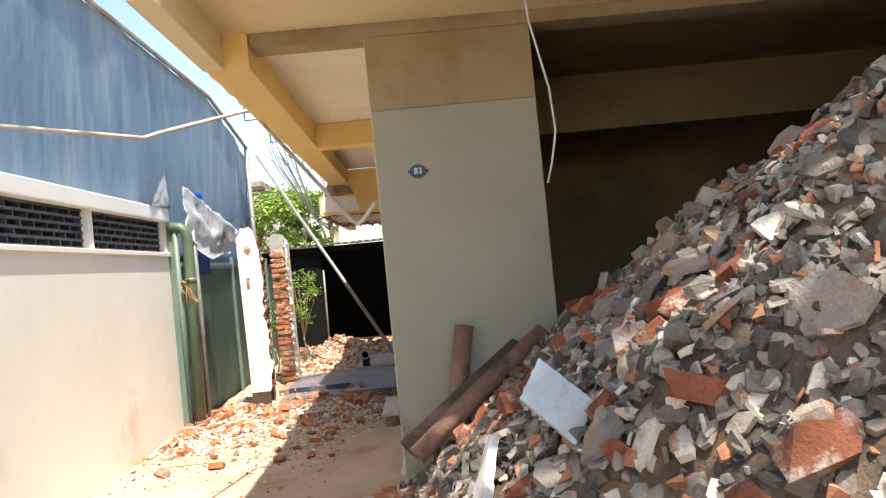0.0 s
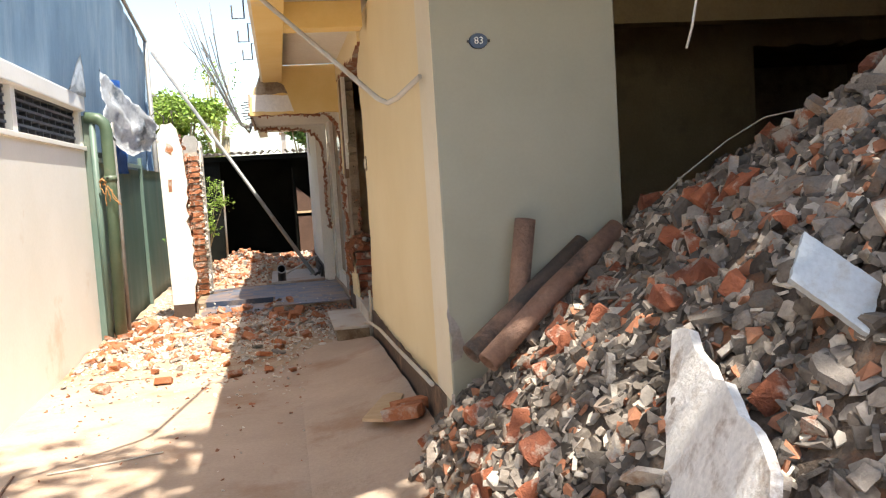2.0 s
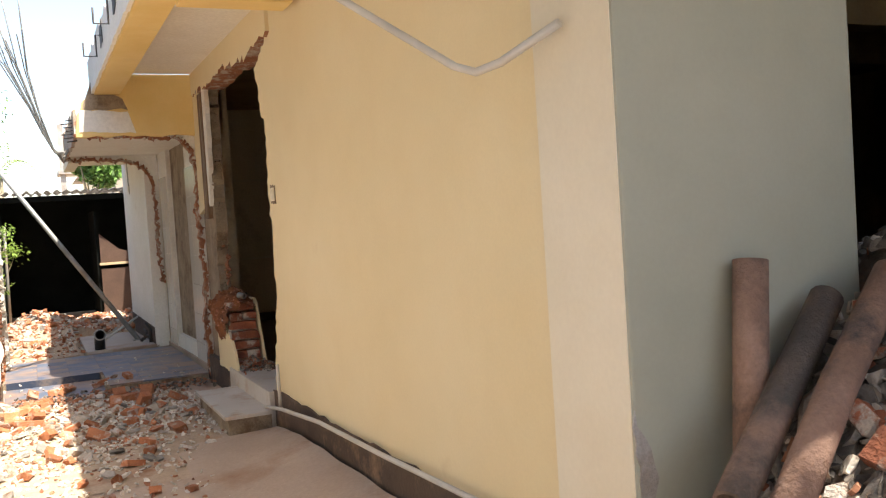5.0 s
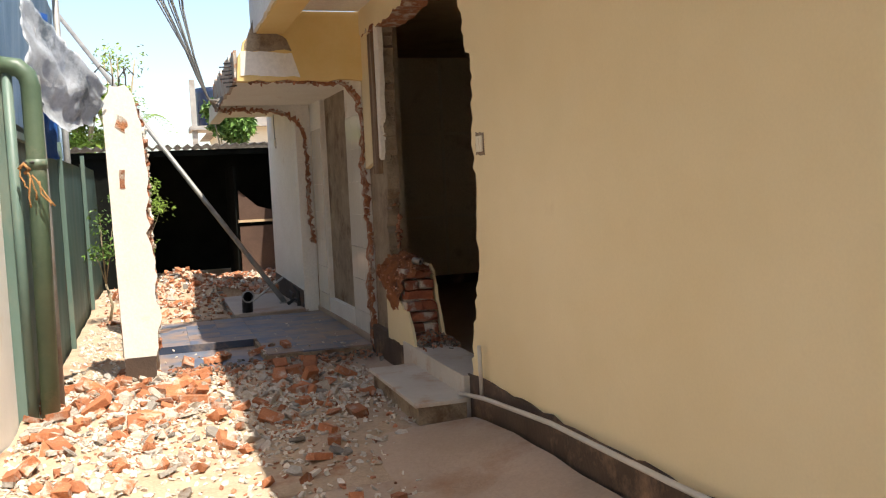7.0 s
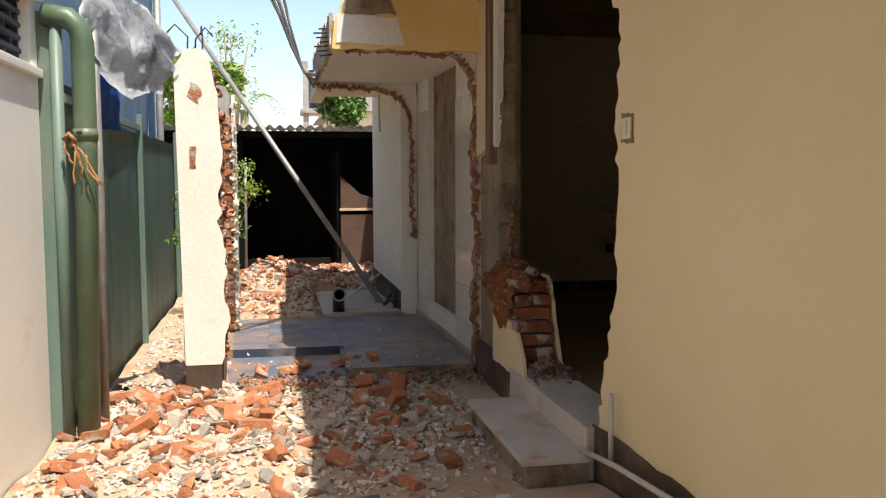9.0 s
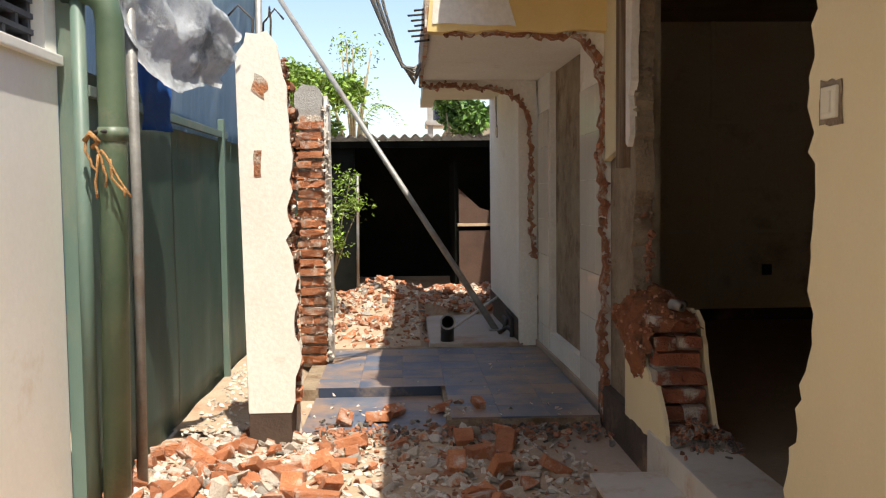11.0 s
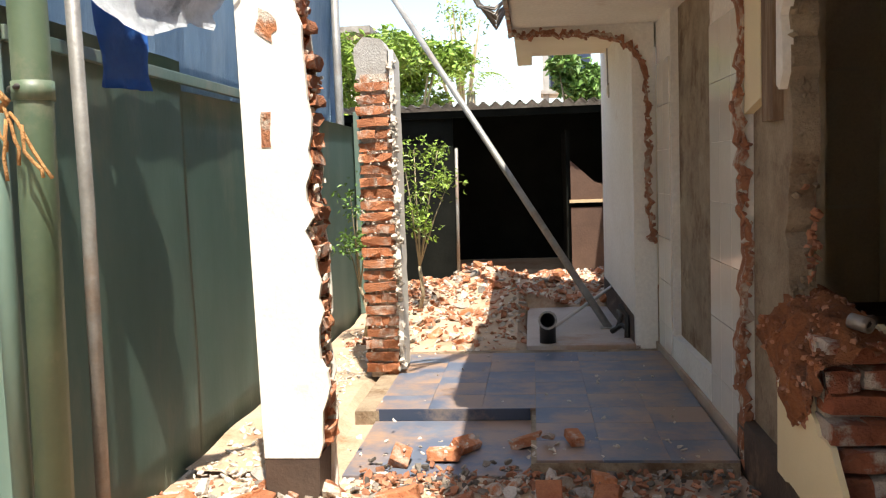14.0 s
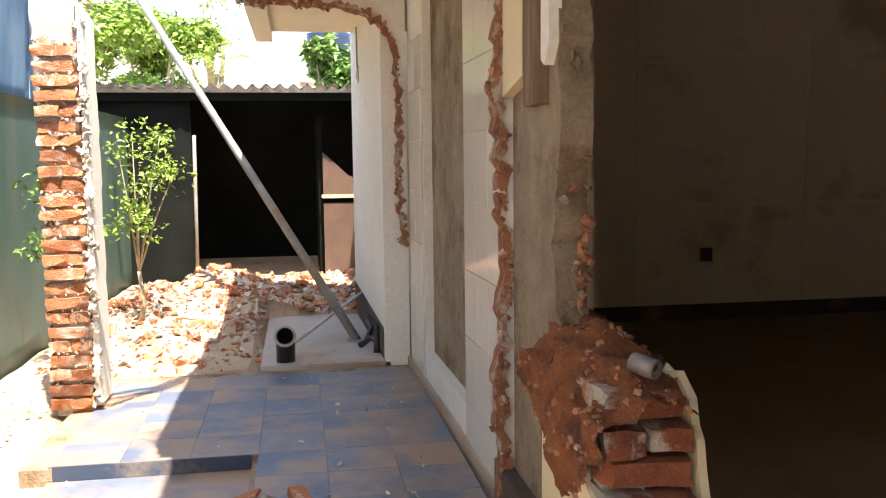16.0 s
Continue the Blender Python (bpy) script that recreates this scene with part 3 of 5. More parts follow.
part("back_board", box(-2.66, 9.475, 0.0, -2.54, 9.495, 2.34, 0.003), GREEN, drain)
drain2 = thing("drain_pipe", "dark green pipe beside the downpipe", "pipe")
part("pipe", tube([(-2.56, 9.46, 0.0), (-2.56, 9.46, 2.36)], 0.032, 12), GREEN, drain2)
rope = thing("rope", "frayed brown rope knotted round the downpipe", "rope")
for k in range(5):
    q = random.Random(700 + k)
    a = [(-2.50 + 0.02 * k + q.uniform(-0.02, 0.02), 9.375 - 0.006 * k, 1.66 - 0.02 * k)]
    for i in range(1, 6):
        a.append((a[-1][0] + q.uniform(-0.012, 0.03), 9.372 - 0.006 * k, a[-1][2] - q.uniform(0.02, 0.055)))
    part("strand", tube(a, 0.006, 5), ROPE, rope)
part("knot", tube([(-2.52, 9.38, 1.66), (-2.49, 9.36, 1.69), (-2.46, 9.37, 1.655), (-2.49, 9.38, 1.63)], 0.013, 7), ROPE, rope)
pole = thing("steel_pole", "thin weathered grey steel pole by the fence", "pole")
part("tube", tube([(-2.42, 9.70, 0.0), (-2.41, 9.72, 1.3), (-2.42, 9.72, 2.7)], 0.026, 10), STEEL, pole)

flap = thing("plastic_sheet", "torn grey and blue plastic sheet hanging off the fence", "tarpaulin")


def flap_face(u, v):
    y = 9.58 + 0.66 * u
    z = 2.82 - 0.56 * u - v * (0.28 + 0.36 * math.sin(math.pi * min(1, u * 0.95 + 0.15)) + 0.1 * noise.noise((u * 4, 0, 3)))
    return Vector((-2.46 + 0.46 * u * (1 - 0.25 * v) + 0.07 * noise.noise((u * 5, v * 3, 1)) + 0.03 * noise.noise((u * 13, v * 6, 4)), y, z))


sheet("grey_sheet", 30, 20, flap_face, 0, TARP_GREY, flap)
sheet("blue_strip", 6, 18, lambda u, v: Vector((-2.45 + 0.10 * u + 0.05 * noise.noise((u * 4, v * 5, 8)), 9.86 + 0.22 * u + 0.10 * v, 2.75 - 1.0 * v)), 0, TARP_BRIGHT, flap)
sheet("white_corner", 8, 8, lambda u, v: Vector((-2.60 + 0.03 * noise.noise((u * 3, v * 3, 6)), 8.75 + 0.75 * u, 2.52 + 0.50 * u * v)), 0, TARP_GREY, flap)


# ---- pillars of the torn-down wall ----
def plaster_pillar():
    p = thing("pillar", "white plastered pillar with a torn brick side and dark foot", "pillar")
    ed = ragged([(-1.80, 0.02), (-1.77, 0.3), (-1.74, 0.6), (-1.76, 0.9), (-1.79, 1.3), (-1.77, 1.7), (-1.80, 2.05), (-1.83, 2.22)], 0.06, 0.022, 61)
    top = ragged([(-1.83, 2.22), (-1.88, 2.29), (-1.99, 2.28), (-2.05, 2.16)], 0.05, 0.015, 62)
    out = [(-2.02, 0.24), (-1.79, 0.24)] + [q for q in ed if q[1] > 0.24] + top[1:]
    part("plaster", slab_of(out, (0, 10.30, 0), (1, 0, 0), (0, 0, 1), (0, 0.03, 0)), WHITE, p)
    part("foot", slab_of([(-2.02, 0.0), (-1.80, 0.0), (-1.79, 0.24), (-2.02, 0.24)], (0, 10.303, 0), (1, 0, 0), (0, 0, 1), (0, 0.22, 0)), PLINTH, p)
    part("core", slab_of([(-2.03, 0.24), (-1.80, 0.24), (-1.80, 1.2), (-1.84, 2.1), (-2.03, 2.16)], (0, 10.331, 0), (1, 0, 0), (0, 0, 1), (0, 0.19, 0)), MORTAR, p)
    part("rear_plaster", slab_of([(-2.03, 0.0)] + ragged([(-1.77, 0.0), (-1.76, 1.0), (-1.80, 2.0)], 0.08, 0.015, 65) + [(-2.03, 2.1)], (0, 10.522, 0), (1, 0, 0), (0, 0, 1), (0, 0.02, 0)), WHITE, p)
    part("socket_hole", slab_of(ragged([(-1.965, 1.52), (-1.925, 1.52), (-1.92, 1.66), (-1.96, 1.66), (-1.965, 1.52)], 0.03, 0.006, 66), (0, 10.297, 0), (1, 0, 0), (0, 0, 1), (0, 0.004, 0)), BRICKEDGE, p, "brown hole of a removed socket")
    part("chip", slab_of(ragged([(-1.97, 1.98), (-1.90, 1.93), (-1.88, 2.02), (-1.95, 2.07), (-1.97, 1.98)], 0.03, 0.012, 67), (0, 10.297, 0), (1, 0, 0), (0, 0, 1), (0, 0.004, 0)), MORTAR, p, "chipped plaster patch")
    for k, (x, y) in enumerate(((-1.97, 10.36), (-1.88, 10.4), (-1.93, 10.46))):
        part("rebar", tube([(x, y, 2.15), (x + 0.01, y, 2.36), (x + 0.07 * (k - 1), y + 0.02, 2.44), (x + 0.12 * (k - 1), y, 2.38)], 0.006, 5), DARKMETAL, p)
    return p


white_pillar = plaster_pillar()
brick_pillar = thing("pillar", "bare broken brick pillar with a cement cap", "pillar")
part("core", box(-1.985, 12.565, 0.05, -1.80, 12.80, 2.05), MORTAR, brick_pillar)
part("cap", slab_of(ragged([(-2.02, 2.02), (-1.80, 2.02), (-1.80, 2.2), (-1.84, 2.27), (-1.96, 2.29), (-2.02, 2.22), (-2.02, 2.02)], 0.06, 0.015, 71), (0, 12.57, 0), (1, 0, 0), (0, 0, 1), (0, 0.24, 0)), CEMENT, brick_pillar)
part("plaster_side", slab_of(ragged([(12.56, 0.1), (12.56, 2.2)], 0.05, 0.018, 72) + ragged([(12.82, 2.15), (12.82, 0.1)], 0.07, 0.02, 73), (-1.79, 0, 0), (0, 1, 0), (0, 0, 1), (0.03, 0, 0)), WHITE, brick_pillar)


# ---- rear yard: slab, shed, strut ----
structure("floor_slab_rear", box(-0.96, 13.30, -0.05, -0.12, 15.2, 0.10, 0.01), SLAB, "dusty concrete slab along the far wall")
shed = thing("lean_to_shed", "dark open lean-to under corrugated asbestos sheets", "shed")


def roof_wave(u, v):
    x = -3.4 + 6.4 * u
    return Vector((x, 17.85 + 3.2 * v, 2.235 + 0.10 * v + 0.028 * math.sin(x * math.tau / 0.15) + 0.02 * noise.noise((x * 2, v, 3))))


sheet("roof_sheet", 260, 4, roof_wave, 0, ASBESTOS, shed, 0.008)
# Walls and boards carry the shed's inner shade in their near-black colour.
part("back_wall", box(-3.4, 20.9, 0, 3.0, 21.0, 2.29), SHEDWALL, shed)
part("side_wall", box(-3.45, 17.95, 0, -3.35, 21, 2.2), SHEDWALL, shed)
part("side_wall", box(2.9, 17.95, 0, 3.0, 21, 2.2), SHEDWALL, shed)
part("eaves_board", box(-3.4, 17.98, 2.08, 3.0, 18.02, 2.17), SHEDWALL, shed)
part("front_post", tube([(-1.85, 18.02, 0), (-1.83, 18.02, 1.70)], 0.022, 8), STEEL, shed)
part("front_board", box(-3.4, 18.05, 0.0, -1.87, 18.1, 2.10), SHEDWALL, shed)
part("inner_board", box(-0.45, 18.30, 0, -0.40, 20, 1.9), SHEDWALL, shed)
cup = thing("brown_panel", "rusty brown sheet panel with a slanting torn top", "panel")
part("sheet", slab_of([(-0.40, 0.0), (0.9, 0.0), (0.9, 0.90), (-0.40, 0.90)], (0, 18.2, 0), (1, 0, 0), (0, 0, 1), (0, 0.04, 0)), RUST, cup)
part("upper_sheet", slab_of([(-0.40, 1.0), (0.9, 1.0), (0.9, 1.02), (0.3, 1.1), (-0.1, 1.22), (-0.40, 1.5)], (0, 18.2, 0), (1, 0, 0), (0, 0, 1), (0, 0.03, 0)), RUST, cup)
part("rail", box(-0.42, 18.17, 0.96, 0.9, 18.2, 1.0), BOARD, cup)

strut = thing("prop_pole", "long grey steel pole propped diagonally across the yard", "pole")
part("tube", tube([(-0.30, 13.98, 0.10), (-2.86, 17.2, 4.13)], 0.032, 12), STEEL, strut)
part("foot_plate", box(-0.37, 13.93, 0.10, -0.23, 14.04, 0.112, 0.003), STEEL, strut)
drainpiece = thing("pipe_elbow", "black plastic drain pipe stub with open mouth", "pipe")
part("stub", tube([(-0.80, 13.42, 0.10), (-0.80, 13.42, 0.20), (-0.80, 13.38, 0.27), (-0.80, 13.30, 0.29)], 0.062, 16, hollow=0.85), BLACK, drainpiece)
part("rim", tube([(-0.80, 13.31, 0.287), (-0.80, 13.285, 0.29)], 0.070, 16, hollow=0.78), CEMENT, drainpiece)
rod = thing("conduit_rod", "thin pale conduit lying across the slab", "pipe")
part("tube", tube([(-0.76, 13.62, 0.17), (-0.20, 14.75, 0.34)], 0.014, 8), CONDUIT, rod)

stub = thing("iron_stub", "bent dark iron scraps at the foot of the far wall", "scrap")
for a, b, c in (((-0.20, 13.55, 0.10), (-0.19, 13.60, 0.26), (-0.24, 13.66, 0.34)), ((-0.30, 13.75, 0.11), (-0.22, 13.72, 0.17), (-0.19, 13.60, 0.15)), ((-0.24, 13.9, 0.11), (-0.20, 13.95, 0.2), (-0.22, 14.1, 0.22))):
    part("scrap", tube([a, b, c], 0.022, 7, 0.014), DARKMETAL, stub)

# ---- wires, conduits, fixtures ----
ground_wire = thing("loose_wire", "thin dry wire lying on the dusty yard", "cable")
part("wire", tube([(-2.11, 4.98, 0.008), (-1.93, 5.03, 0.008), (-1.71, 5.10, 0.008), (-1.52, 5.17, 0.008)], 0.006, 5), CONDUIT, ground_wire)
stick = thing("stick", "short bent stick at the wall foot", "stick")
part("stick", tube([(-2.25, 4.52, 0.008), (-2.28, 4.80, 0.008), (-2.29, 5.02, 0.008)], 0.009, 6, 0.006), CLAY, stick)
cond = thing("bent_conduit", "dusty grey conduit hanging bent from the canopy edge", "pipe")
part("tube", tube([(-3.0, 2.6, 2.62), (-2.2, 3.6, 2.55), (-1.35, 4.46, 2.50), (-1.28, 4.56, 2.54), (-0.99, 5.80, 2.86), (-0.94, 5.82, 2.86), (-0.20, 4.62, 1.92), (-0.16, 4.55, 1.89), (-0.12, 4.46, 1.905), (-0.03, 4.26, 1.985)], 0.014, 8), CONDUIT, cond)
for y in (5.85, 7.0, 8.1, 9.2):
    hook = thing("gutter_bracket", "bent dark iron gutter bracket on the canopy edge", "bracket", "gutter brackets on the canopy edge")
    part("hook", tube([(-0.865, y, 2.96), (-0.91, y, 2.96), (-0.91, y, 2.80), (-1.0, y, 2.80), (-1.0, y, 2.90)], 0.007, 6), DARKMETAL, hook)
    part("patch", slab_of(ragged([(y - 0.1, 2.9), (y + 0.09, 2.88), (y + 0.12, 3.02), (y - 0.05, 3.08), (y - 0.1, 2.9)], 0.06, 0.02, int(y * 10)), (-0.872, 0, 0), (0, 1, 0), (0, 0, 1), (0.006, 0, 0)), DARKMETAL, hook)
plastic = thing("wall_conduit", "pale plastic conduit lying along the plinth", "pipe")
part("tube", tube([(-0.03, 8.33, 0.16), (-0.03, 7.9, 0.22), (-0.035, 7.0, 0.30), (-0.03, 6.0, 0.33), (-0.03, 4.5, 0.40)], 0.013, 8), CONDUIT, plastic)
stubp = thing("wall_conduit", "short pale conduit stub beside the doorway", "pipe")
part("tube", tube([(0.0, 8.02, 0.2), (0.0, 8.03, 0.5)], 0.012, 8), CONDUIT, stubp)


def socket(at, normal, label):
    s = thing("wall_switch", label, "switch", "", at)
    x = normal
    part("plate", box(-0.012 * abs(x), -0.045, -0.045, 0.0, 0.045, 0.045, 0.004), CREAM, s)
    part("rocker", box(-0.018, -0.02, -0.03, -0.012, 0.02, 0.03, 0.002), CREAM, s)
    part("stain", slab_of(ragged([(-0.07, -0.065), (0.07, -0.06), (0.065, 0.07), (-0.06, 0.06), (-0.07, -0.065)], 0.03, 0.006, 81), (0, 0, 0), (0, 1, 0), (0, 0, 1), (-0.002, 0, 0)), RENDER, s)
    return s


socket((0.046, 7.99, 1.66), 1, "cream wall switch half torn at the broken wall edge")
socket((-0.205, 14.7, 2.06), 1, "cream switch on the far white wall")
part_cable = thing("cable", "grey cable running down to the switch", "cable")
part("wire", tube([(-0.212, 14.7, 2.10), (-0.215, 14.69, 2.5)], 0.006, 6), CEMENT, part_cable)
out = thing("wall_socket", "small dark socket on the panelled wall", "socket")
part("plate", box(2.22, 13.77, 0.62, 2.31, 13.786, 0.72, 0.003), BLACK, out)

plate = thing("number_plate", "oval dark blue enamel house number plate on the pier", "sign", "", (0.223, 4.05, 2.113))
bm = bmesh.new()
bmesh.ops.create_cone(bm, cap_ends=True, segments=32, radius1=0.046, radius2=0.042, depth=0.012)
for v in bm.verts:
    v.co = Vector((v.co.x, -0.006 - v.co.z, v.co.y * 0.82))
bmesh.ops.recalc_face_normals(bm, faces=bm.faces[:])
part("disc", bm, BLUEPLATE, plate)
txt = bpy.data.curves.new("digits", "FONT")
txt.body, txt.size, txt.extrude, txt.align_x, txt.align_y = "83", 0.046, 0.001, "CENTER", "CENTER"
tmp = new("digits_curve", txt)
me = bpy.data.meshes.new_from_object(tmp.evaluated_get(bpy.context.evaluated_depsgraph_get()))
bpy.data.objects.remove(tmp)
me.materials.append(WHITEPAINT)
digits = new("digits", me)
digits.parent = plate
digits.matrix_basis = pose(0, -0.0145, 0, 90, 0, 0)
for x in (-0.05, 0.05):
    part("screw", box(x - 0.006, -0.008, -0.006, x + 0.006, 0, 0.006, 0.002), DARKMETAL, plate)

wire = thing("hanging_wire", "white wire dangling from overhead", "cable")
part("wire", tube([(0.72, 3.0, 2.94), (0.74, 3.0, 2.6), (0.80, 3.0, 2.3), (0.81, 3.0, 2.12), (0.78, 3.0, 1.98), (0.755, 3.0, 1.90)], 0.005, 6), CONDUIT, wire)
wire2 = thing("loose_wire", "white wire curling up out of the rubble", "cable")
part("wire", tube([(0.86, 3.86, 1.13), (0.95, 3.88, 1.27), (1.15, 3.9, 1.42), (1.4, 3.92, 1.58), (1.6, 3.92, 1.68), (1.85, 3.9, 1.72)], 0.004, 6), CONDUIT, wire2)
rose = thing("ceiling_hook", "dark iron fan hook under the canopy", "hook")
part("plate", slab_of(ragged([(-0.46, 7.28), (-0.34, 7.30), (-0.28, 7.33), (-0.38, 7.36), (-0.46, 7.28)], 0.04, 0.008, 3), (0, 0, 2.922), (1, 0, 0), (0, 1, 0), (0, 0, 0.008)), DARKMETAL, rose)
part("hook", tube([(-0.37, 7.32, 2.925), (-0.37, 7.32, 2.88)], 0.008, 6), DARKMETAL, rose)
bundle = thing("wire_bundle", "bundle of loose pale wires sprouting from the broken slab", "cable")
rng = random.Random(5)
for k in range(13):
    a = rng.uniform(-0.10, 0.10)
    part("wire", tube([(-1.0, 12.4 + a * 4, 2.44 + a * 0.5), (-1.08, 12.25 + a * 2, 2.30 + rng.uniform(-0.05, 0.06)), (-1.17, 12.05 + a, 2.36 + a * 0.3), (-1.25 + a * 0.3, 11.85 + a, 2.52), (-1.33 + a * 0.5, 11.65 + a * 2, 2.72), (-1.48 + a * 1.2, 11.4 + a * 2, 3.1), (-1.60 + a * 2.2, 11.2, 3.45 + rng.uniform(-0.2, 0.4))], 0.0065, 5), STEEL, bundle)
for k in range(7):
    z = 2.30 + 0.035 * k
    rb = thing("rebar_end", "short dark bar end in the broken slab edge", "rebar", "bar ends in the slab edge")
    part("bar", tube([(-1.0, 10.95 + 0.02 * k, z + 0.05), (-1.09 - 0.02 * (k % 3), 10.95 + 0.02 * k, z + 0.04)], 0.007, 5), DARKMETAL, rb)

# clay pipes leaning on the pier
for pts, lab in (([(0.30, 3.93, 0.72), (0.335, 3.95, 1.0), (0.385, 3.985, 1.265)], "short red clay pipe leaning on the grey pier"),
                 ([(0.03, 3.72, 0.70), (0.66, 3.97, 1.13)], "sooty clay pipe leaning on the pier above the rubble"),
                 ([(0.075, 3.60, 0.68), (0.40, 3.72, 0.93), (0.79, 3.85, 1.20)], "weathered clay pipe leaning against the rubble")):
    cp = thing("clay_pipe", lab, "pipe", "clay pipes at the pier")
    part("barrel", tube(pts, 0.05, 16, hollow=0.78), SOOTCLAY if "sooty" in lab else CLAY, cp)
chip = thing("chipped_plaster", "broken grey cement patch at the pier corner", "plaster")
part("patch", slab_of(ragged([(0.0, 0.60), (0.05, 0.62), (0.07, 0.68), (0.03, 0.80), (0.0, 0.88), (0.0, 0.60)], 0.04, 0.012, 91), (0, 4.044, 0), (1, 0, 0), (0, 0, 1), (0, 0.005, 0)), CEMENT, chip)

board = thing("wood_board", "pale splintered board lying on the yard", "board")
part("plank", slab_of([(-0.38, 4.93), (-0.24, 4.86), (-0.07, 5.42), (-0.13, 5.50), (-0.20, 5.44)], (0, 0, 0.122), (1, 0, 0), (0, 1, 0), (0, 0, 0.018)), BOARD, board)


# ---- plants and far things ----
def leaf_mesh(points, size, rng, droop=0.3):
    verts, faces = [], []
    for p in points:
        d = Vector((rng.uniform(-1, 1), rng.uniform(-1, 1), rng.uniform(-0.6, 0.7) - droop)).normalized()
        s = d.cross(Vector((rng.uniform(-1, 1), rng.uniform(-1, 1), rng.uniform(-1, 1)))).normalized()
        k = size * rng.uniform(0.6, 1.3)
        n = len(verts)
        up = s.cross(d) * k * 0.15
        verts += [p, p + d * k * 0.5 + s * k * 0.24 + up, p + d * k, p + d * k * 0.5 - s * k * 0.24 + up]
        faces += [(n, n + 1, n + 2), (n, n + 2, n + 3)]
    return verts, faces


def crown(name, clumps, per, size, material, parent, seed):
    rng = random.Random(seed)
    pts = []
    for c, r in clumps:
        for _ in range(per):
            d = Vector((rng.gauss(0, 1), rng.gauss(0, 1), rng.gauss(0, 0.8)))
            d = d.normalized() * r * rng.random() ** 0.45
            pts.append(Vector(c) + d)
    v, f = leaf_mesh(pts, size, rng)
    me = bpy.data.meshes.new(name)
    me.from_pydata(v, [], f)
    me.materials.append(material)
    ob = new(name, me)
    ob.parent = parent
    return ob


def tree(label, base, top, spread, n, per, size, material, seed, r=0.12, category="tree", name="tree"):
    rng = random.Random(seed)
    t = thing(name, label, category)
    base, top = Vector(base), Vector(top)
    fork = base.lerp(top, 0.45)
    part("trunk", tube([base, base.lerp(fork, 0.5) + Vector((0.05, 0.03, 0)), fork], r, 9, r * 0.7), BARK, t)
    clumps = []
    for k in range(n):
        a = k * 2.4 + rng.uniform(-0.4, 0.4)
        q = top + Vector((math.cos(a) * spread[0] * rng.uniform(0.2, 1), math.sin(a) * spread[1] * rng.uniform(0.2, 1), rng.uniform(-1, 1) * spread[2]))
        clumps.append((q, rng.uniform(0.22, 0.42) * max(spread)))
        if k % 2 == 0:
            part("limb", tube([fork, fork.lerp(q, 0.55) + Vector((0, 0, 0.1 * spread[2])), q], r * 0.45, 6, r * 0.12), BARK, t)
    crown("crown", clumps, per, size, material, t, seed)
    return t


tree("bright green leafy tree behind the shed roof", (-3.3, 25, 0), (-3.2, 25, 3.1), (1.2, 1.0, 0.8), 16, 420, 0.15, LEAF, 101)
tree("thin-leaved tree with feathery branches", (-2.2, 27, 0), (-2.6, 27, 4.4), (1.0, 0.9, 1.2), 12, 36, 0.11, LEAF, 102)
tree("small green tree before the water tank", (-0.1, 24, 0), (0.0, 24, 3.1), (0.6, 0.5, 0.4), 14, 160, 0.17, LEAF_DARK, 103, 0.07)
tree("green tree beyond the tarpaulin shed", (-4.4, 22, 0), (-4.2, 22, 2.9), (1.3, 1.2, 0.8), 14, 400, 0.15, LEAF, 104)
tree("sparse yellow-green bush by the brick pillar", (-2.0, 14.9, 0), (-1.86, 14.8, 1.22), (0.27, 0.25, 0.42), 16, 55, 0.05, LEAF, 105, 0.022, "bush", "bush")
tree("sparse bush behind the white pillar", (-2.3, 13.9, 0), (-2.3, 13.8, 1.1), (0.2, 0.25, 0.4), 8, 45, 0.05, LEAF_DARK, 106, 0.018, "bush", "bush")
tree("street tree shading the yard entrance", (-3.6, -3.2, 0), (0.6, -0.2, 7.6), (3.0, 2.3, 0.9), 20, 115, 0.3, LEAF_DARK, 107, 0.16)

palm = thing("palm", "small palm with arching fronds behind the shed", "palm")
part("trunk", tube([(-2.0, 23.5, 0), (-1.98, 23.5, 2.9)], 0.09, 8), BARK, palm)
rng = random.Random(9)
for k in range(10):
    a = k * 0.63
    tip = Vector((math.cos(a) * 0.8, math.sin(a) * 0.5, 0.1))
    verts, faces = [], []
    for i in range(16):
        s = i / 15
        c = Vector((-1.98, 23.5, 2.9)) + tip * s + Vector((0, 0, 0.75 * s * (1 - s) * 2 - 0.15 * s))
        side = Vector((-math.sin(a), math.cos(a), -0.4)) * 0.22 * (1 - s * 0.6)
        for w in (1, -1):
            n0 = len(verts)
            q = Vector((side.x * w, side.y * w, side.z))
            verts += [c, c + q * 0.5 + tip * 0.05, c + q + tip * 0.1, c + q * 0.5 + tip * 0.015]
            faces += [(n0, n0 + 1, n0 + 2), (n0, n0 + 2, n0 + 3)]
    for p, q in zip(range(0, len(verts) - 8, 8), range(8, len(verts), 8)):
        faces += [(p, q, p + 4), (q, q + 4, p + 4)]
    me = bpy.data.meshes.new("frond")
    me.from_pydata(verts, [], faces)
    me.materials.append(LEAF)
    fr = new("frond", me)
    fr.parent = palm

tank = thing("water_tank", "dark blue plastic water tank on a concrete tower", "tank")
bm = tube([(0.15, 30, 3.4), (0.15, 30, 3.45), (0.15, 30, 4.35), (0.15, 30, 4.5)], 0.55, 20)
part("barrel", bm, BLUEPLATE, tank)
part("tower", box(-0.55, 29.4, 0, -0.40, 29.55, 4.7), CEMENT, tank)
part("tower", box(0.75, 29.4, 0, 0.9, 29.55, 3.4), CEMENT, tank)
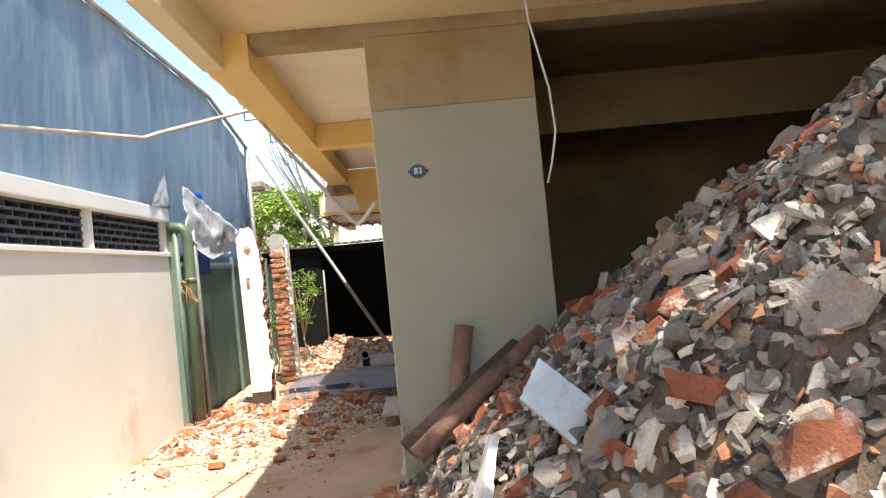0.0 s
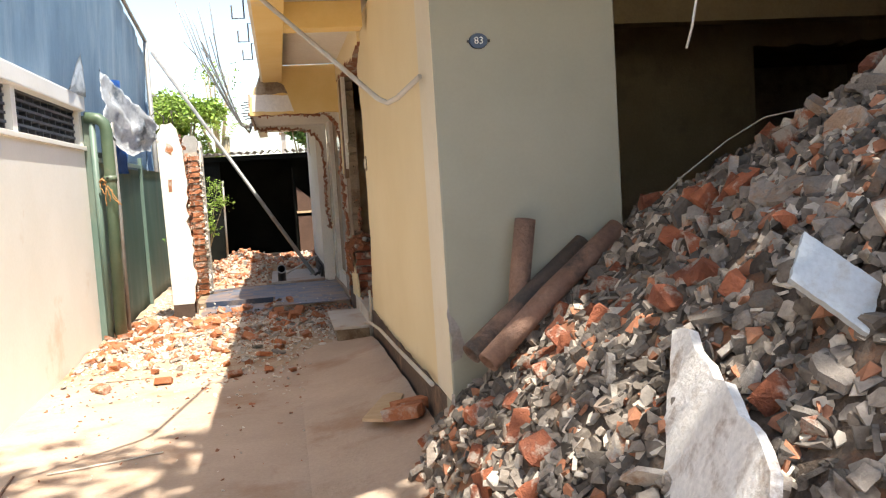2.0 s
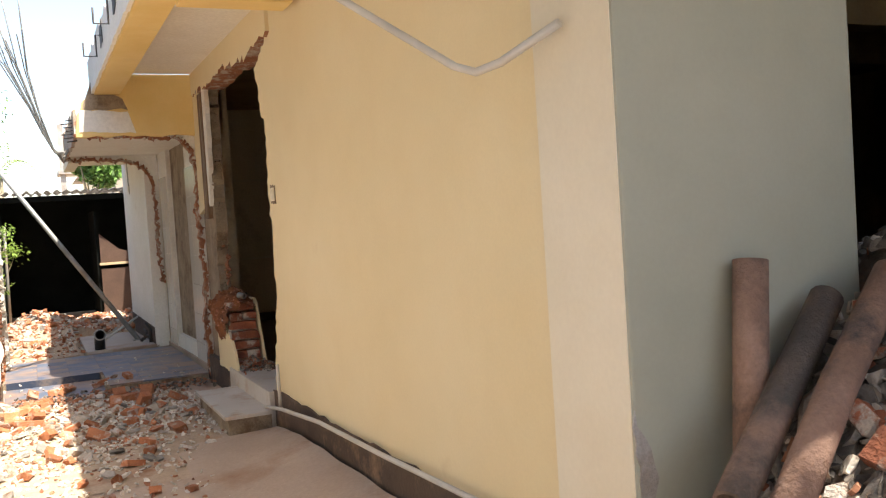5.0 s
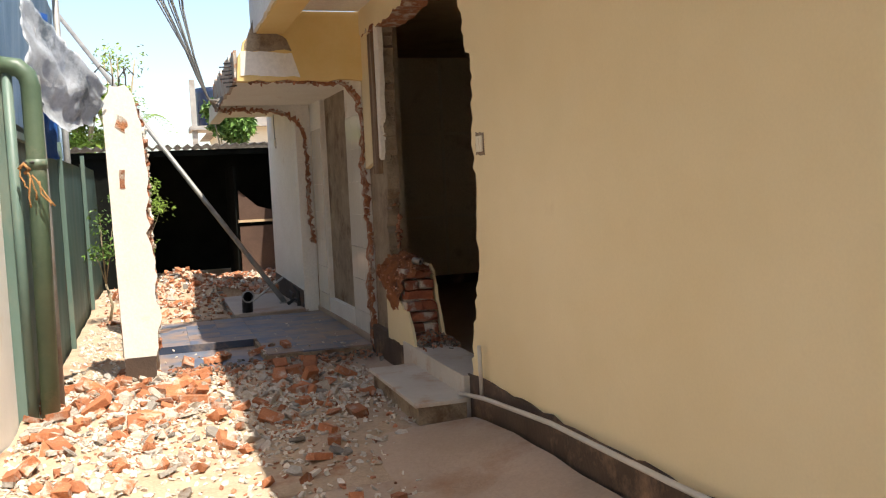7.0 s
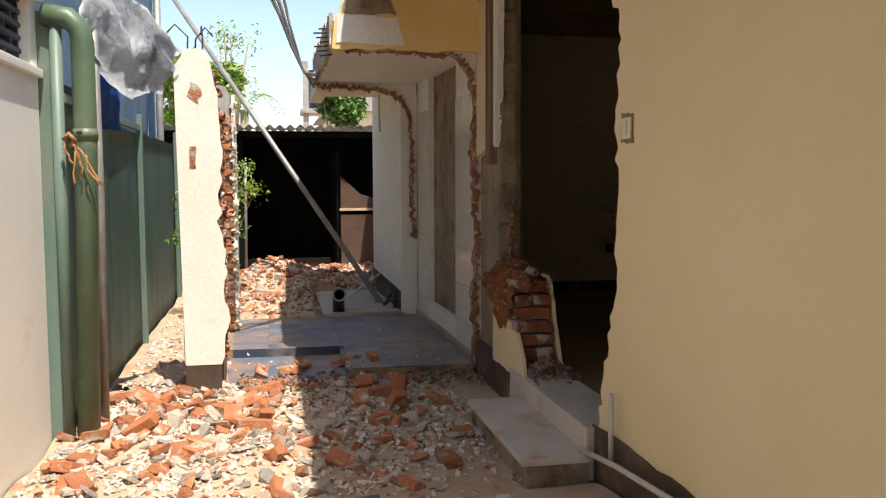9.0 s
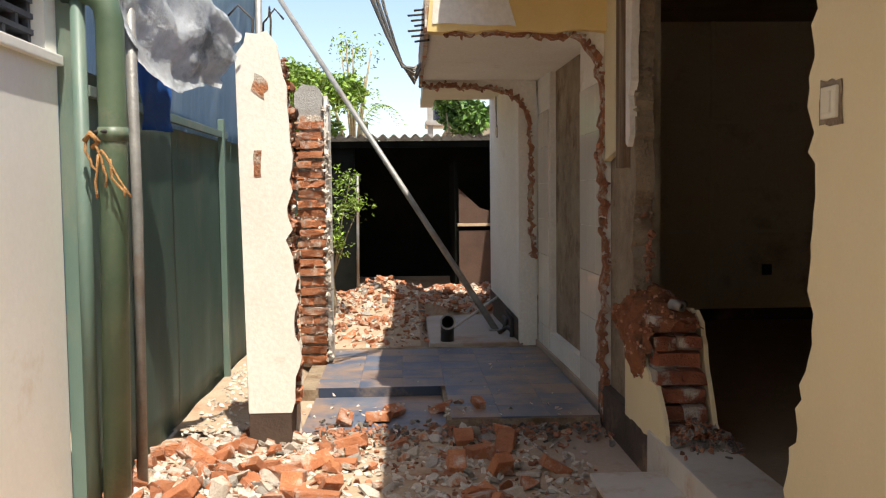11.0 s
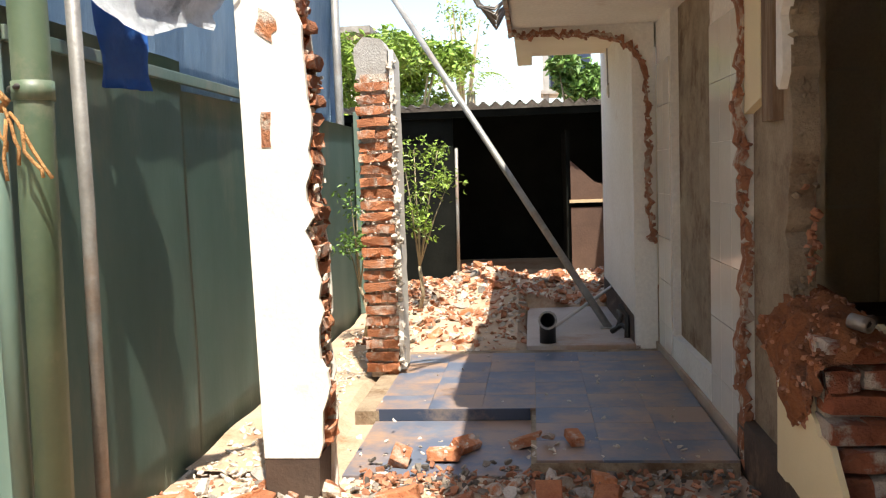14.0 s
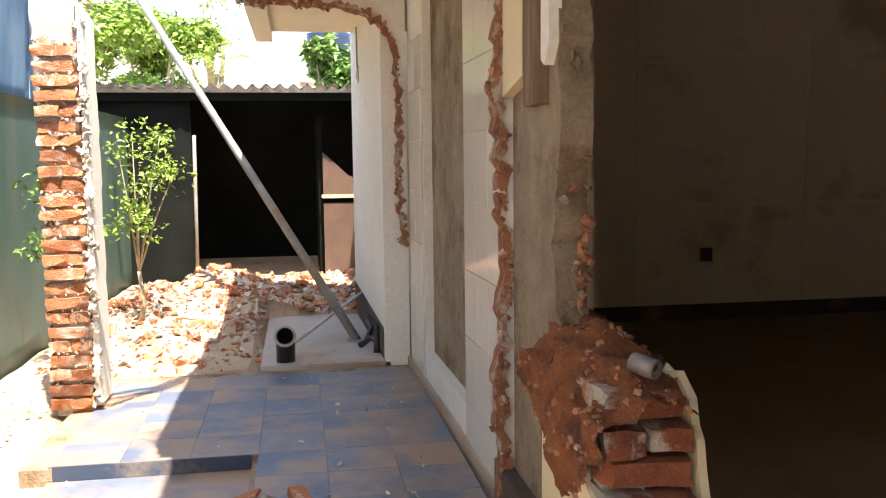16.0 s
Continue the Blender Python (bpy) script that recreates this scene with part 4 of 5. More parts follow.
part("platform", box(-0.6, 29.3, 3.28, 1.0, 30.7, 3.4), CEMENT, tank)
far = thing("neighbour_house", "distant white house with slatted eaves", "house")
part("wall", box(-9, 26, 0, -4.6, 33, 4.4), WHITE, far)
part("roof", box(-9.4, 25.5, 4.4, -4.2, 33.4, 4.55), ASBESTOS, far)
for k in range(7):
    part("slat", box(-4.6, 25.9, 4.40 - 0.11 * k, -4.2, 25.95, 4.44 - 0.11 * k), GRILLE, far)
far2 = thing("neighbour_house", "distant cream house with a tiled roof and rail", "house")
part("wall", box(0.6, 33, 0, 9, 40, 3.6), CREAM, far2)
part("roof", slab_of([(0.2, 3.6), (9.4, 3.6), (4.8, 5.2)], (0, 32.6, 0), (1, 0, 0), (0, 0, 1), (0, 8, 0)), ASBESTOS, far2)


# ---- broken tiles, bricks and rubble ----
def hull(rng, sx, sy, sz, n=11):
    bm = bmesh.new()
    for _ in range(n):
        v = Vector((rng.uniform(-1, 1), rng.uniform(-1, 1), rng.uniform(-1, 1)))
        k = max(abs(v.x), abs(v.y), abs(v.z))
        v = v / k * rng.uniform(0.78, 1.0)
        bm.verts.new((v.x * sx / 2, v.y * sy / 2, v.z * sz / 2))
    res = bmesh.ops.convex_hull(bm, input=bm.verts[:])
    bmesh.ops.delete(bm, geom=[g for g in res["geom_interior"] if isinstance(g, bmesh.types.BMVert)], context="VERTS")
    bmesh.ops.recalc_face_normals(bm, faces=bm.faces[:])
    return bm


def shard(rng, sx, sy, sz):
    """A flat broken piece with an angular outline."""
    n = rng.randint(5, 7)
    pts = []
    for k in range(n):
        a = (k + rng.uniform(-0.3, 0.3)) / n * math.tau
        r = rng.uniform(0.7, 1.0)
        pts.append((math.cos(a) * r * sx / 2, math.sin(a) * r * sy / 2))
    bm = slab_of(pts, (0, 0, -sz / 2), (1, 0, 0), (0, 1, 0), (0, 0, sz))
    for v in bm.verts:
        v.co.z += rng.uniform(-0.12, 0.12) * sz
    return bm


def half_brick(rng, length):
    bm = box(-length / 2, -0.052, -0.032, length / 2, 0.052, 0.032)
    for v in bm.verts:
        v.co += Vector((rng.uniform(-1, 1) * (0.022 if v.co.x > 0 else 0.004), rng.uniform(-0.005, 0.005), rng.uniform(-0.005, 0.005)))
    bmesh.ops.bevel(bm, geom=bm.edges[:], offset=0.004, segments=1, affect="EDGES")
    return bm


def mesh_of(name, bm, material):
    me = bpy.data.meshes.new(name)
    bm.normal_update()
    bm.to_mesh(me)
    bm.free()
    me.materials.append(material)
    return me


rng = random.Random(77)
BRICKS = [mesh_of("brick", half_brick(rng, rng.uniform(0.10, 0.21)), BRICK) for _ in range(9)] + [mesh_of("brick", hull(rng, 0.15, 0.10, 0.075, 14), BRICK) for _ in range(7)]
RED_BRICKS = [mesh_of("brick", half_brick(rng, rng.uniform(0.09, 0.18)), HEAPBRICK) for _ in range(7)] + [mesh_of("brick", hull(rng, rng.uniform(0.1, 0.19), 0.11, 0.085, 16), HEAPBRICK) for _ in range(9)]
MORTARED = [mesh_of("mortar_lump", hull(rng, rng.uniform(0.10, 0.17), 0.11, 0.08, 13), MORTAR) for _ in range(6)]
PALES = [mesh_of("plaster_shard", shard(rng, rng.uniform(0.13, 0.22), rng.uniform(0.09, 0.15), rng.uniform(0.016, 0.03)), PALECHUNK) for _ in range(9)]
GREYS = [mesh_of("cement_shard", shard(rng, rng.uniform(0.14, 0.26), rng.uniform(0.10, 0.17), rng.uniform(0.018, 0.035)), GREYCHUNK) for _ in range(10)] + [mesh_of("cement_lump", hull(rng, 0.15, 0.11, 0.06, 16), GREYCHUNK) for _ in range(2)]


def heap_height(x, y):
    """The big heap against the pier: steep foot, one long flank up to the right."""
    h = min(2.1 * (x + 0.24), 0.43 + 0.88 * x, 0.90 + 0.39 * x + 0.26 * max(0.0, min(1.6, 3.5 - y)))
    h = min(h, 2.4)
    if y < 3.9:
        h += 0.10 * min(3.9 - y, 1.4) * min(1, max(0, x + 0.2) * 2.5)
        if x < 0.9:
            h -= 0.28 * max(0.0, 2.5 - y) * (0.9 - x)
    if y > 3.95:
        h -= 0.55 * (y - 3.95)
        if x < 0.95:
            h = min(h, 0.32 - 0.45 * (y - 4.1) - 0.6 * max(0, x + 0.02))
    h -= 0.9 * max(0.0, 1.6 - y)
    return h + 0.07 * noise.noise((x * 2.3, y * 2.3, 1)) + 0.04 * noise.noise((x * 6, y * 6, 3))


def slope_turn(fn, x, y):
    e = 0.12
    n = Vector((-(fn(x + e, y) - fn(x - e, y)) / (2 * e), -(fn(x, y + e) - fn(x, y - e)) / (2 * e), 1)).normalized()
    return Vector((0, 0, 1)).rotation_difference(n).to_matrix().to_4x4()


def surface(name, fn, x0, x1, y0, y1, step, material, parent, floor=-0.02):
    nx, ny = int((x1 - x0) / step), int((y1 - y0) / step)
    verts = [(x0 + i * step, y0 + j * step, max(floor, fn(x0 + i * step, y0 + j * step))) for i in range(nx + 1) for j in range(ny + 1)]
    faces = [(i * (ny + 1) + j, (i + 1) * (ny + 1) + j, (i + 1) * (ny + 1) + j + 1, i * (ny + 1) + j + 1) for i in range(nx) for j in range(ny)]
    me = bpy.data.meshes.new(name)
    me.from_pydata(verts, [], faces)
    me.materials.append(material)
    ob = new(name, me)
    ob.parent = parent
    return ob


def bits(name, spots, size, material, parent, seed, fn):
    """Countless crumbs joined in one mesh."""
    rng = random.Random(seed)
    base = []
    for _ in range(8):
        bm = shard(rng, 1.0, rng.uniform(0.5, 0.8), rng.uniform(0.10, 0.2)) if rng.random() < 0.9 else hull(rng, 1.0, 0.8, 0.6, 9)
        bm.verts.index_update()
        base.append(([v.co.copy() for v in bm.verts], [[v.index for v in f.verts] for f in bm.faces]))
        bm.free()
    verts, faces = [], []
    for x, y in spots:
        v, f = rng.choice(base)
        s = size * rng.uniform(0.45, 1.35)
        m = Matrix.Translation((x, y, fn(x, y) + s * 0.10)) @ slope_turn(fn, x, y) @ Euler((rng.gauss(0, 0.5), rng.gauss(0, 0.5), rng.uniform(0, 6.28))).to_matrix().to_4x4() @ Matrix.Scale(s, 4)
        n = len(verts)
        verts += [m @ c for c in v]
        faces += [[n + k for k in q] for q in f]
    me = bpy.data.meshes.new(name)
    me.from_pydata(verts, [], faces)
    me.materials.append(material)
    ob = new(name, me)
    ob.parent = parent
    return tagged(ob, kind="stuff")


def pieces(parent, spots, fn, meshes, seed, scale=(0.7, 1.4), tilt=0.4, lift=0.02):
    rng = random.Random(seed)
    for x, y in spots:
        me = rng.choice(meshes)
        ob = new(me.name.split(".")[0], me)
        ob.parent = parent
        s = rng.uniform(*scale)
        ob.matrix_basis = Matrix.Translation((x, y, fn(x, y) + lift * s)) @ slope_turn(fn, x, y) @ Euler((rng.gauss(0, tilt), rng.gauss(0, tilt), rng.uniform(0, 6.28))).to_matrix().to_4x4() @ Matrix.Scale(s, 4)


def spots_in(rng, n, x0, x1, y0, y1, keep):
    out = []
    for _ in range(n * 40):
        x, y = rng.uniform(x0, x1), rng.uniform(y0, y1)
        if keep(x, y):
            out.append((x, y))
            if len(out) == n:
                break
    return out


heap = tagged(new("rubble_heap"), "high heap of grey cement, plaster and red brick rubble", "rubble")
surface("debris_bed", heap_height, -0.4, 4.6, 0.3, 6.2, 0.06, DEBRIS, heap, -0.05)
rng = random.Random(300)
on_heap = lambda x, y: heap_height(x, y) > 0.03 and not (y > 4.0 and x > -0.05 and x < 0.95)
near = lambda x, y: on_heap(x, y) and x < 2.8
LUMPS = [mesh_of("brick", hull(rng, rng.uniform(0.15, 0.22), rng.uniform(0.11, 0.15), rng.uniform(0.08, 0.11), 20), HEAPBRICK) for _ in range(8)]
pieces(heap, spots_in(rng, 34, -0.3, 2.8, 0.8, 4.3, near), heap_height, LUMPS, 5, (0.6, 1.05), 0.6, 0.02)
pieces(heap, spots_in(rng, 200, -0.3, 2.8, 0.7, 4.4, near), heap_height, RED_BRICKS, 1, (0.45, 1.1), 0.7, 0.01)
pieces(heap, spots_in(rng, 300, -0.3, 2.8, 0.6, 4.4, near), heap_height, GREYS, 2, (0.35, 1.1), 0.65, 0.015)
pieces(heap, spots_in(rng, 290, -0.3, 2.8, 0.6, 4.4, near), heap_height, PALES, 3, (0.35, 1.05), 0.65, 0.018)
pieces(heap, spots_in(rng, 150, -0.3, 2.8, 0.6, 4.4, near), heap_height, MORTARED, 4, (0.45, 1.0), 0.6, 0.015)
bits("grey_debris", spots_in(rng, 11000, -0.3, 3.2, 0.8, 4.6, on_heap), 0.08, BITS_GREY, heap, 11, heap_height)
bits("red_debris", spots_in(rng, 2300, -0.3, 3.6, 0.6, 5.0, on_heap), 0.07, BITS_RED, heap, 12, heap_height)
bits("pale_debris", spots_in(rng, 3000, -0.3, 3.6, 0.6, 5.0, on_heap), 0.07, BITS_PALE, heap, 13, heap_height)


def laid_slab(label, origin, u, v, outline, thick, material, amp=0.035):
    s = thing("broken_slab", label, "slab", "broken slabs on the heap", origin)
    u, v = Vector(u), Vector(v)
    n = u.cross(v).normalized() * thick
    bm = slab_of(ragged(outline + outline[:1], 0.09, amp, len(label))[:-1], (0, 0, 0), u, v, -n)
    part("plate", bm, material, s)
    return s


laid_slab("pale blue-grey cement slab standing on the heap", (0.431, 1.850, 1.193), (0.134, -0.099, -0.131), (0.075, 0.052, 0.105), [(0, 0), (1.0, 0.0), (1.0, 1.0), (0.0, 1.0)], 0.022, BLUESLAB, 0.012)
laid_slab("long white plaster slab lying down the heap", (0.21, 2.08, 0.69), (0.055, -0.42, 0.17), (0.17, 0.33, 0.35), [(-0.1, -0.3), (0.95, -0.35), (0.9, 0.0), (0.66, 0.3), (0.36, 0.6), (0.22, 0.82), (0.02, 0.86), (-0.05, 0.45)], 0.032, mat("white_plaster_slab", (0.70, 0.68, 0.64), (0.82, 0.80, 0.77), 0.9, 5, 60, 0.6, stain=(0.4, 0.33, 0.27), stain_scale=7, stain_edge=(0.54, 0.68)))
big = [(0.95, 1.55), (1.15, 1.35), (0.75, 1.25), (1.35, 1.75), (1.05, 2.05), (1.5, 2.3), (0.62, 1.62), (1.6, 1.5), (0.9, 2.6), (1.3, 3.0)]
BIG_SHARDS = [mesh_of("cement_slab", shard(rng, rng.uniform(0.28, 0.36), rng.uniform(0.18, 0.26), 0.022), GREYCHUNK) for _ in range(5)]
pieces(heap, big, heap_height, BIG_SHARDS, 61, (0.7, 1.05), 0.3, 0.04)

# bricks of the bare pillar, course by course
rng = random.Random(401)
PILLAR_BRICKS = []
for _ in range(6):
    bm = box(-0.105, -0.06, -0.032, 0.105, 0.06, 0.032)
    bmesh.ops.subdivide_edges(bm, edges=bm.edges[:], cuts=1)
    for v in bm.verts:
        v.co += Vector((rng.uniform(-1, 1), rng.uniform(-1, 1), rng.uniform(-0.5, 0.5))) * 0.011
    PILLAR_BRICKS.append(mesh_of("brick", bm, BRICK))
for c in range(25):
    z = 0.12 + c * 0.077
    for k in range(1 if c % 2 else 2):
        ob = new("brick", rng.choice(PILLAR_BRICKS))
        ob.parent = brick_pillar
        w = 1.0 if c % 2 else 0.55
        x = -1.905 if c % 2 else (-1.955 + 0.105 * k)
        ob.matrix_basis = Matrix.Translation((x, 12.602 + rng.uniform(-0.014, 0.012), z)) @ Euler((rng.uniform(-0.05, 0.05), rng.uniform(-0.05, 0.05), rng.choice((0, math.pi)) + rng.uniform(-0.06, 0.06))).to_matrix().to_4x4() @ Matrix.Diagonal((w, 1, 0.84, 1))
for c in range(24):
    z = 0.32 + c * 0.077
    ob = new("brick", rng.choice(PILLAR_BRICKS))
    ob.parent = white_pillar
    ob.matrix_basis = Matrix.Translation((-1.845 + rng.uniform(-0.02, 0.02) - 0.02 * (z > 1.9), 10.42, z)) @ Euler((0, rng.uniform(-0.05, 0.05), math.pi / 2 * (c % 2) + rng.uniform(-0.08, 0.08))).to_matrix().to_4x4() @ Matrix.Diagonal((0.85, 1.2, 0.84, 1))

# broken sill wall in the doorway, with earth on it
sill = thing("broken_wall_stump", "broken stump of brick wall with red earth in the doorway", "wall stump")
part("plaster", slab_of(ragged([(10.2, 0.22), (9.40, 0.22), (9.52, 0.42), (9.60, 0.50), (9.72, 0.50), (9.80, 0.56), (9.92, 0.70), (10.02, 0.66), (10.2, 0.72)], 0.05, 0.014, 111), (0.012, 0, 0), (0, 1, 0), (0, 0, 1), (0.02, 0, 0)), YELLOW, sill)
part("inner_plaster", slab_of(ragged([(10.2, 0.25), (9.50, 0.25), (9.60, 0.45), (9.68, 0.62), (9.74, 0.78), (9.82, 0.83), (10.2, 0.80)], 0.05, 0.012, 112), (0.265, 0, 0), (0, 1, 0), (0, 0, 1), (0.022, 0, 0)), YELLOW, sill)


STUMP_BRICKS = []
for me in PILLAR_BRICKS:
    copy = me.copy()
    copy.materials[0] = HEAPBRICK
    STUMP_BRICKS.append(copy)


def stump_end(z):
    """Where the broken end stands at that height."""
    return 9.52 + 0.42 * (z - 0.26)


for c in range(7):
    z = 0.295 + c * 0.079
    for k in range(3):
        for col, x in enumerate((0.085, 0.20) if c % 2 else (0.145,)):
            y = stump_end(z) + (0.055 if c % 2 == 0 else 0.10) + (0.115 if c % 2 == 0 else 0.225) * k + rng.uniform(-0.015, 0.015)
            ob = new("brick", rng.choice(STUMP_BRICKS))
            ob.parent = sill
            turn = math.pi / 2 if c % 2 else 0
            ob.matrix_basis = Matrix.Translation((x, y, z)) @ Euler((rng.uniform(-0.04, 0.04), rng.uniform(-0.04, 0.04), turn + rng.uniform(-0.05, 0.05))).to_matrix().to_4x4() @ Matrix.Diagonal((1, 0.92, 0.95, 1))
part("core", slab_of([(9.58, 0.25), (10.22, 0.25), (10.22, 0.79), (9.82, 0.79)], (0.035, 0, 0), (0, 1, 0), (0, 0, 1), (0.225, 0, 0)), MORTAR, sill)
EARTH = mat("red_earth", (0.19, 0.062, 0.022), (0.32, 0.118, 0.044), 0.98, 9, 90, 1.0, stain=(0.09, 0.036, 0.018), stain_scale=5.0)
bm = bmesh.new()
gv = []
for i in range(31):
    row = []
    for j in range(37):
        y, w = 9.66 + 0.60 * j / 36, i / 30
        top = 0.80 + 0.10 * min(1, (y - 9.66) / 0.42)
        foot = 0.46 + 0.20 * max(0, (9.92 - y) / 0.26) if y < 9.92 else 0.46 + 0.6 * (y - 9.92)
        if w < 0.6:
            x, z = 0.004 - 0.05 * math.sin(math.pi * min(1, w / 0.6)) * min(1, (y - 9.66) / 0.2) + 0.05 * (w / 0.6) ** 3, foot + (top - 0.04 - foot) * w / 0.6
        else:
            x, z = 0.054 + 0.205 * (w - 0.6) / 0.4, top - 0.04 + 0.04 * math.sin(math.pi * (w - 0.6) / 0.4)
        n = 0.034 * noise.noise((y * 9, z * 9 + x * 9, 4)) + 0.022 * noise.noise((y * 26, z * 26 + x * 26, 7)) + 0.012 * noise.noise((y * 60, z * 60, 2))
        row.append(bm.verts.new((x - n * (w < 0.75), y, z + n)))
    gv.append(row)
for i in range(30):
    for j in range(36):
        bm.faces.new([gv[i][j], gv[i][j + 1], gv[i + 1][j + 1], gv[i + 1][j]]).smooth = True
grit = [v.co.copy() for v in bm.verts if rng.random() < 0.16]
part("earth", bm, EARTH, sill, "crumbled red earth and brick dust")
crumb_heap = tagged(new("doorway_crumbs"), "dark crumbled brick bits on the upper door step", "rubble")
step_top = lambda x, y: 0.262 + 0.10 * max(0, 1 - abs(y - 9.50) / 0.16) * max(0, 1 - abs(x - 0.17) / 0.2)
bits("red_debris", [(rng.uniform(0.03, 0.33), rng.gauss(9.47, 0.07)) for _ in range(150)], 0.035, BITS_RED, crumb_heap, 61, step_top)
bits("grey_debris", [(rng.uniform(0.03, 0.33), rng.gauss(9.46, 0.08)) for _ in range(150)], 0.035, BITS_GREY, crumb_heap, 62, step_top)
cup2 = thing("tap_fitting", "small metal pipe fitting on the wall stump", "fitting")
part("body", tube([(0.14, 9.80, 0.865), (0.18, 9.74, 0.855)], 0.026, 12, hollow=0.7), STEEL, cup2)
part("branch", tube([(0.165, 9.765, 0.86), (0.205, 9.79, 0.865)], 0.02, 10, hollow=0.7), DARKMETAL, cup2)


def chunks(name, spots, size, material, parent, seed):
    """Countless lumps of mortar and brick left on a torn face, joined."""
    q = random.Random(seed)
    base = []
    for _ in range(7):
        bm = hull(q, 1.0, q.uniform(0.6, 0.9), q.uniform(0.4, 0.8), 12)
        bm.verts.index_update()
        base.append(([v.co.copy() for v in bm.verts], [[v.index for v in f.verts] for f in bm.faces]))
        bm.free()
    verts, faces = [], []
    for p in spots:
        v, f = q.choice(base)
        m = Matrix.Translation(p) @ Euler((q.uniform(0, 6.28), q.uniform(0, 6.28), q.uniform(0, 6.28))).to_matrix().to_4x4() @ Matrix.Scale(size * q.uniform(0.45, 1.3), 4)
        n = len(verts)
        verts += [m @ c for c in v]
        faces += [[n + k for k in g] for g in f]
    me = bpy.data.meshes.new(name)
    me.from_pydata(verts, [], faces)
    me.materials.append(material)
    ob = new(name, me)
    ob.parent = parent
    return tagged(ob, kind="stuff")


# lumps left on the torn edges
chunks("earth_grit", grit, 0.024, BITS_RED, sill, 809)
chunks("plaster_grit", grit[::7], 0.018, BITS_PALE, sill, 810)
for wall, ed, y in SCARS:
    along = [(a + rng.uniform(0.0, 0.03), y - rng.uniform(0.0, 0.02), b + rng.uniform(-0.01, 0.03)) for a, b in ed for _ in range(2)]
    chunks("brick_lumps", along, 0.042, BITS_RED, wall, 801)
    chunks("mortar_lumps", along[::3], 0.035, BITS_PALE, wall, 802)
chunks("mortar_lumps", [(-1.905 + rng.uniform(-0.10, 0.11), 12.552 + rng.uniform(-0.008, 0.02), 0.16 + 0.077 * rng.randrange(25) + rng.uniform(-0.012, 0.012)) for _ in range(300)], 0.020, BITS_PALE, brick_pillar, 803)
chunks("mortar_edge", [(-1.775 + rng.uniform(-0.03, 0.02), 12.548 + rng.uniform(-0.01, 0.03), rng.uniform(0.1, 2.15)) for _ in range(190)], 0.038, BITS_PALE, brick_pillar, 804)
chunks("brick_lumps", [(-1.80 + rng.uniform(-0.03, 0.035) - 0.03 * (z > 1.9), 10.33 + rng.uniform(0, 0.19), z) for z in [rng.uniform(0.28, 2.15) for _ in range(260)]], 0.042, BITS_RED, white_pillar, 805)
chunks("mortar_lumps", [(-1.79 + rng.uniform(-0.03, 0.03) - 0.03 * (z > 1.9), 10.33 + rng.uniform(0, 0.20), z) for z in [rng.uniform(0.28, 2.15) for _ in range(170)]], 0.038, BITS_PALE, white_pillar, 806)
jamb_wall = bpy.data.objects["wall_jamb"]
chunks("mortar_lumps", [(0.075 + rng.uniform(-0.004, 0.09), 10.21 + rng.uniform(-0.01, 0.03), rng.uniform(0.8, 2.6)) for _ in range(90)], 0.035, RENDER, jamb_wall, 807)
chunks("brick_lumps", [(0.15 + rng.uniform(-0.03, 0.025), 10.215 + rng.uniform(-0.015, 0.03), rng.gauss(1.1, 0.09)) for _ in range(26)], 0.04, BITS_RED, jamb_wall, 808)

# tiles of the torn-down bathroom: floor and wall
structure("floor_tile_bed", box(-0.925, 10.75, -0.05, -0.0, 11.649, 0.065), RENDER, "broken mortar bed edge")
floor_tiles = structure("floor_tiled", box(-1.92, 11.65, -0.05, -0.0, 13.30, 0.066), RENDER, "mortar bed under the blue tiles")
tile_me = mesh_of("tile", box(-0.1493, -0.1493, 0.0, 0.1493, 0.1493, 0.012, 0.001), TILE_BLUE)
for i in range(6):
    for j in range(9):
        x, y = -0.15 - 0.30 * i, 10.90 + 0.30 * j
        if y > 13.25 or x < -1.86:
            continue
        if x < -0.90 and y < 11.60:
            continue
        ob = new("tile", tile_me)
        ob.parent = floor_tiles
        ob.matrix_basis = Matrix.Translation((x, y, 0.066 + rng.uniform(0, 0.0015))) @ Euler((0, 0, rng.choice((0, math.pi / 2, math.pi)))).to_matrix().to_4x4()
TRENCH = mat("dark_blue_tile_riser", (0.03, 0.045, 0.08), (0.05, 0.065, 0.10), 0.3, 3, 40, 0.05, stain=(0.3, 0.22, 0.16))
structure("trim_trench", box(-1.78, 11.638, 0.012, -0.93, 11.649, 0.079, 0.002), TRENCH, "dark blue tiled kerb")
structure("floor_trench", box(-1.80, 10.74, -0.03, -0.926, 11.636, 0.012), TILE_BLUE, "sunken dusty blue shower floor")
structure("trim_floor_edge", slab_of([(10.76, 0.0), (13.3, 0.0), (13.3, 0.12), (10.76, 0.12)], (0.275, 0, 0), LINE, (0, 0, 1), (0.02, 0, 0)), FLOOR, "dusty mortar strip at the foot of the tiled wall")

wall_tile = mesh_of("tile", box(0.0, -0.0985, -0.1485, 0.009, 0.0985, 0.1485, 0.001), TILE_WHITE)
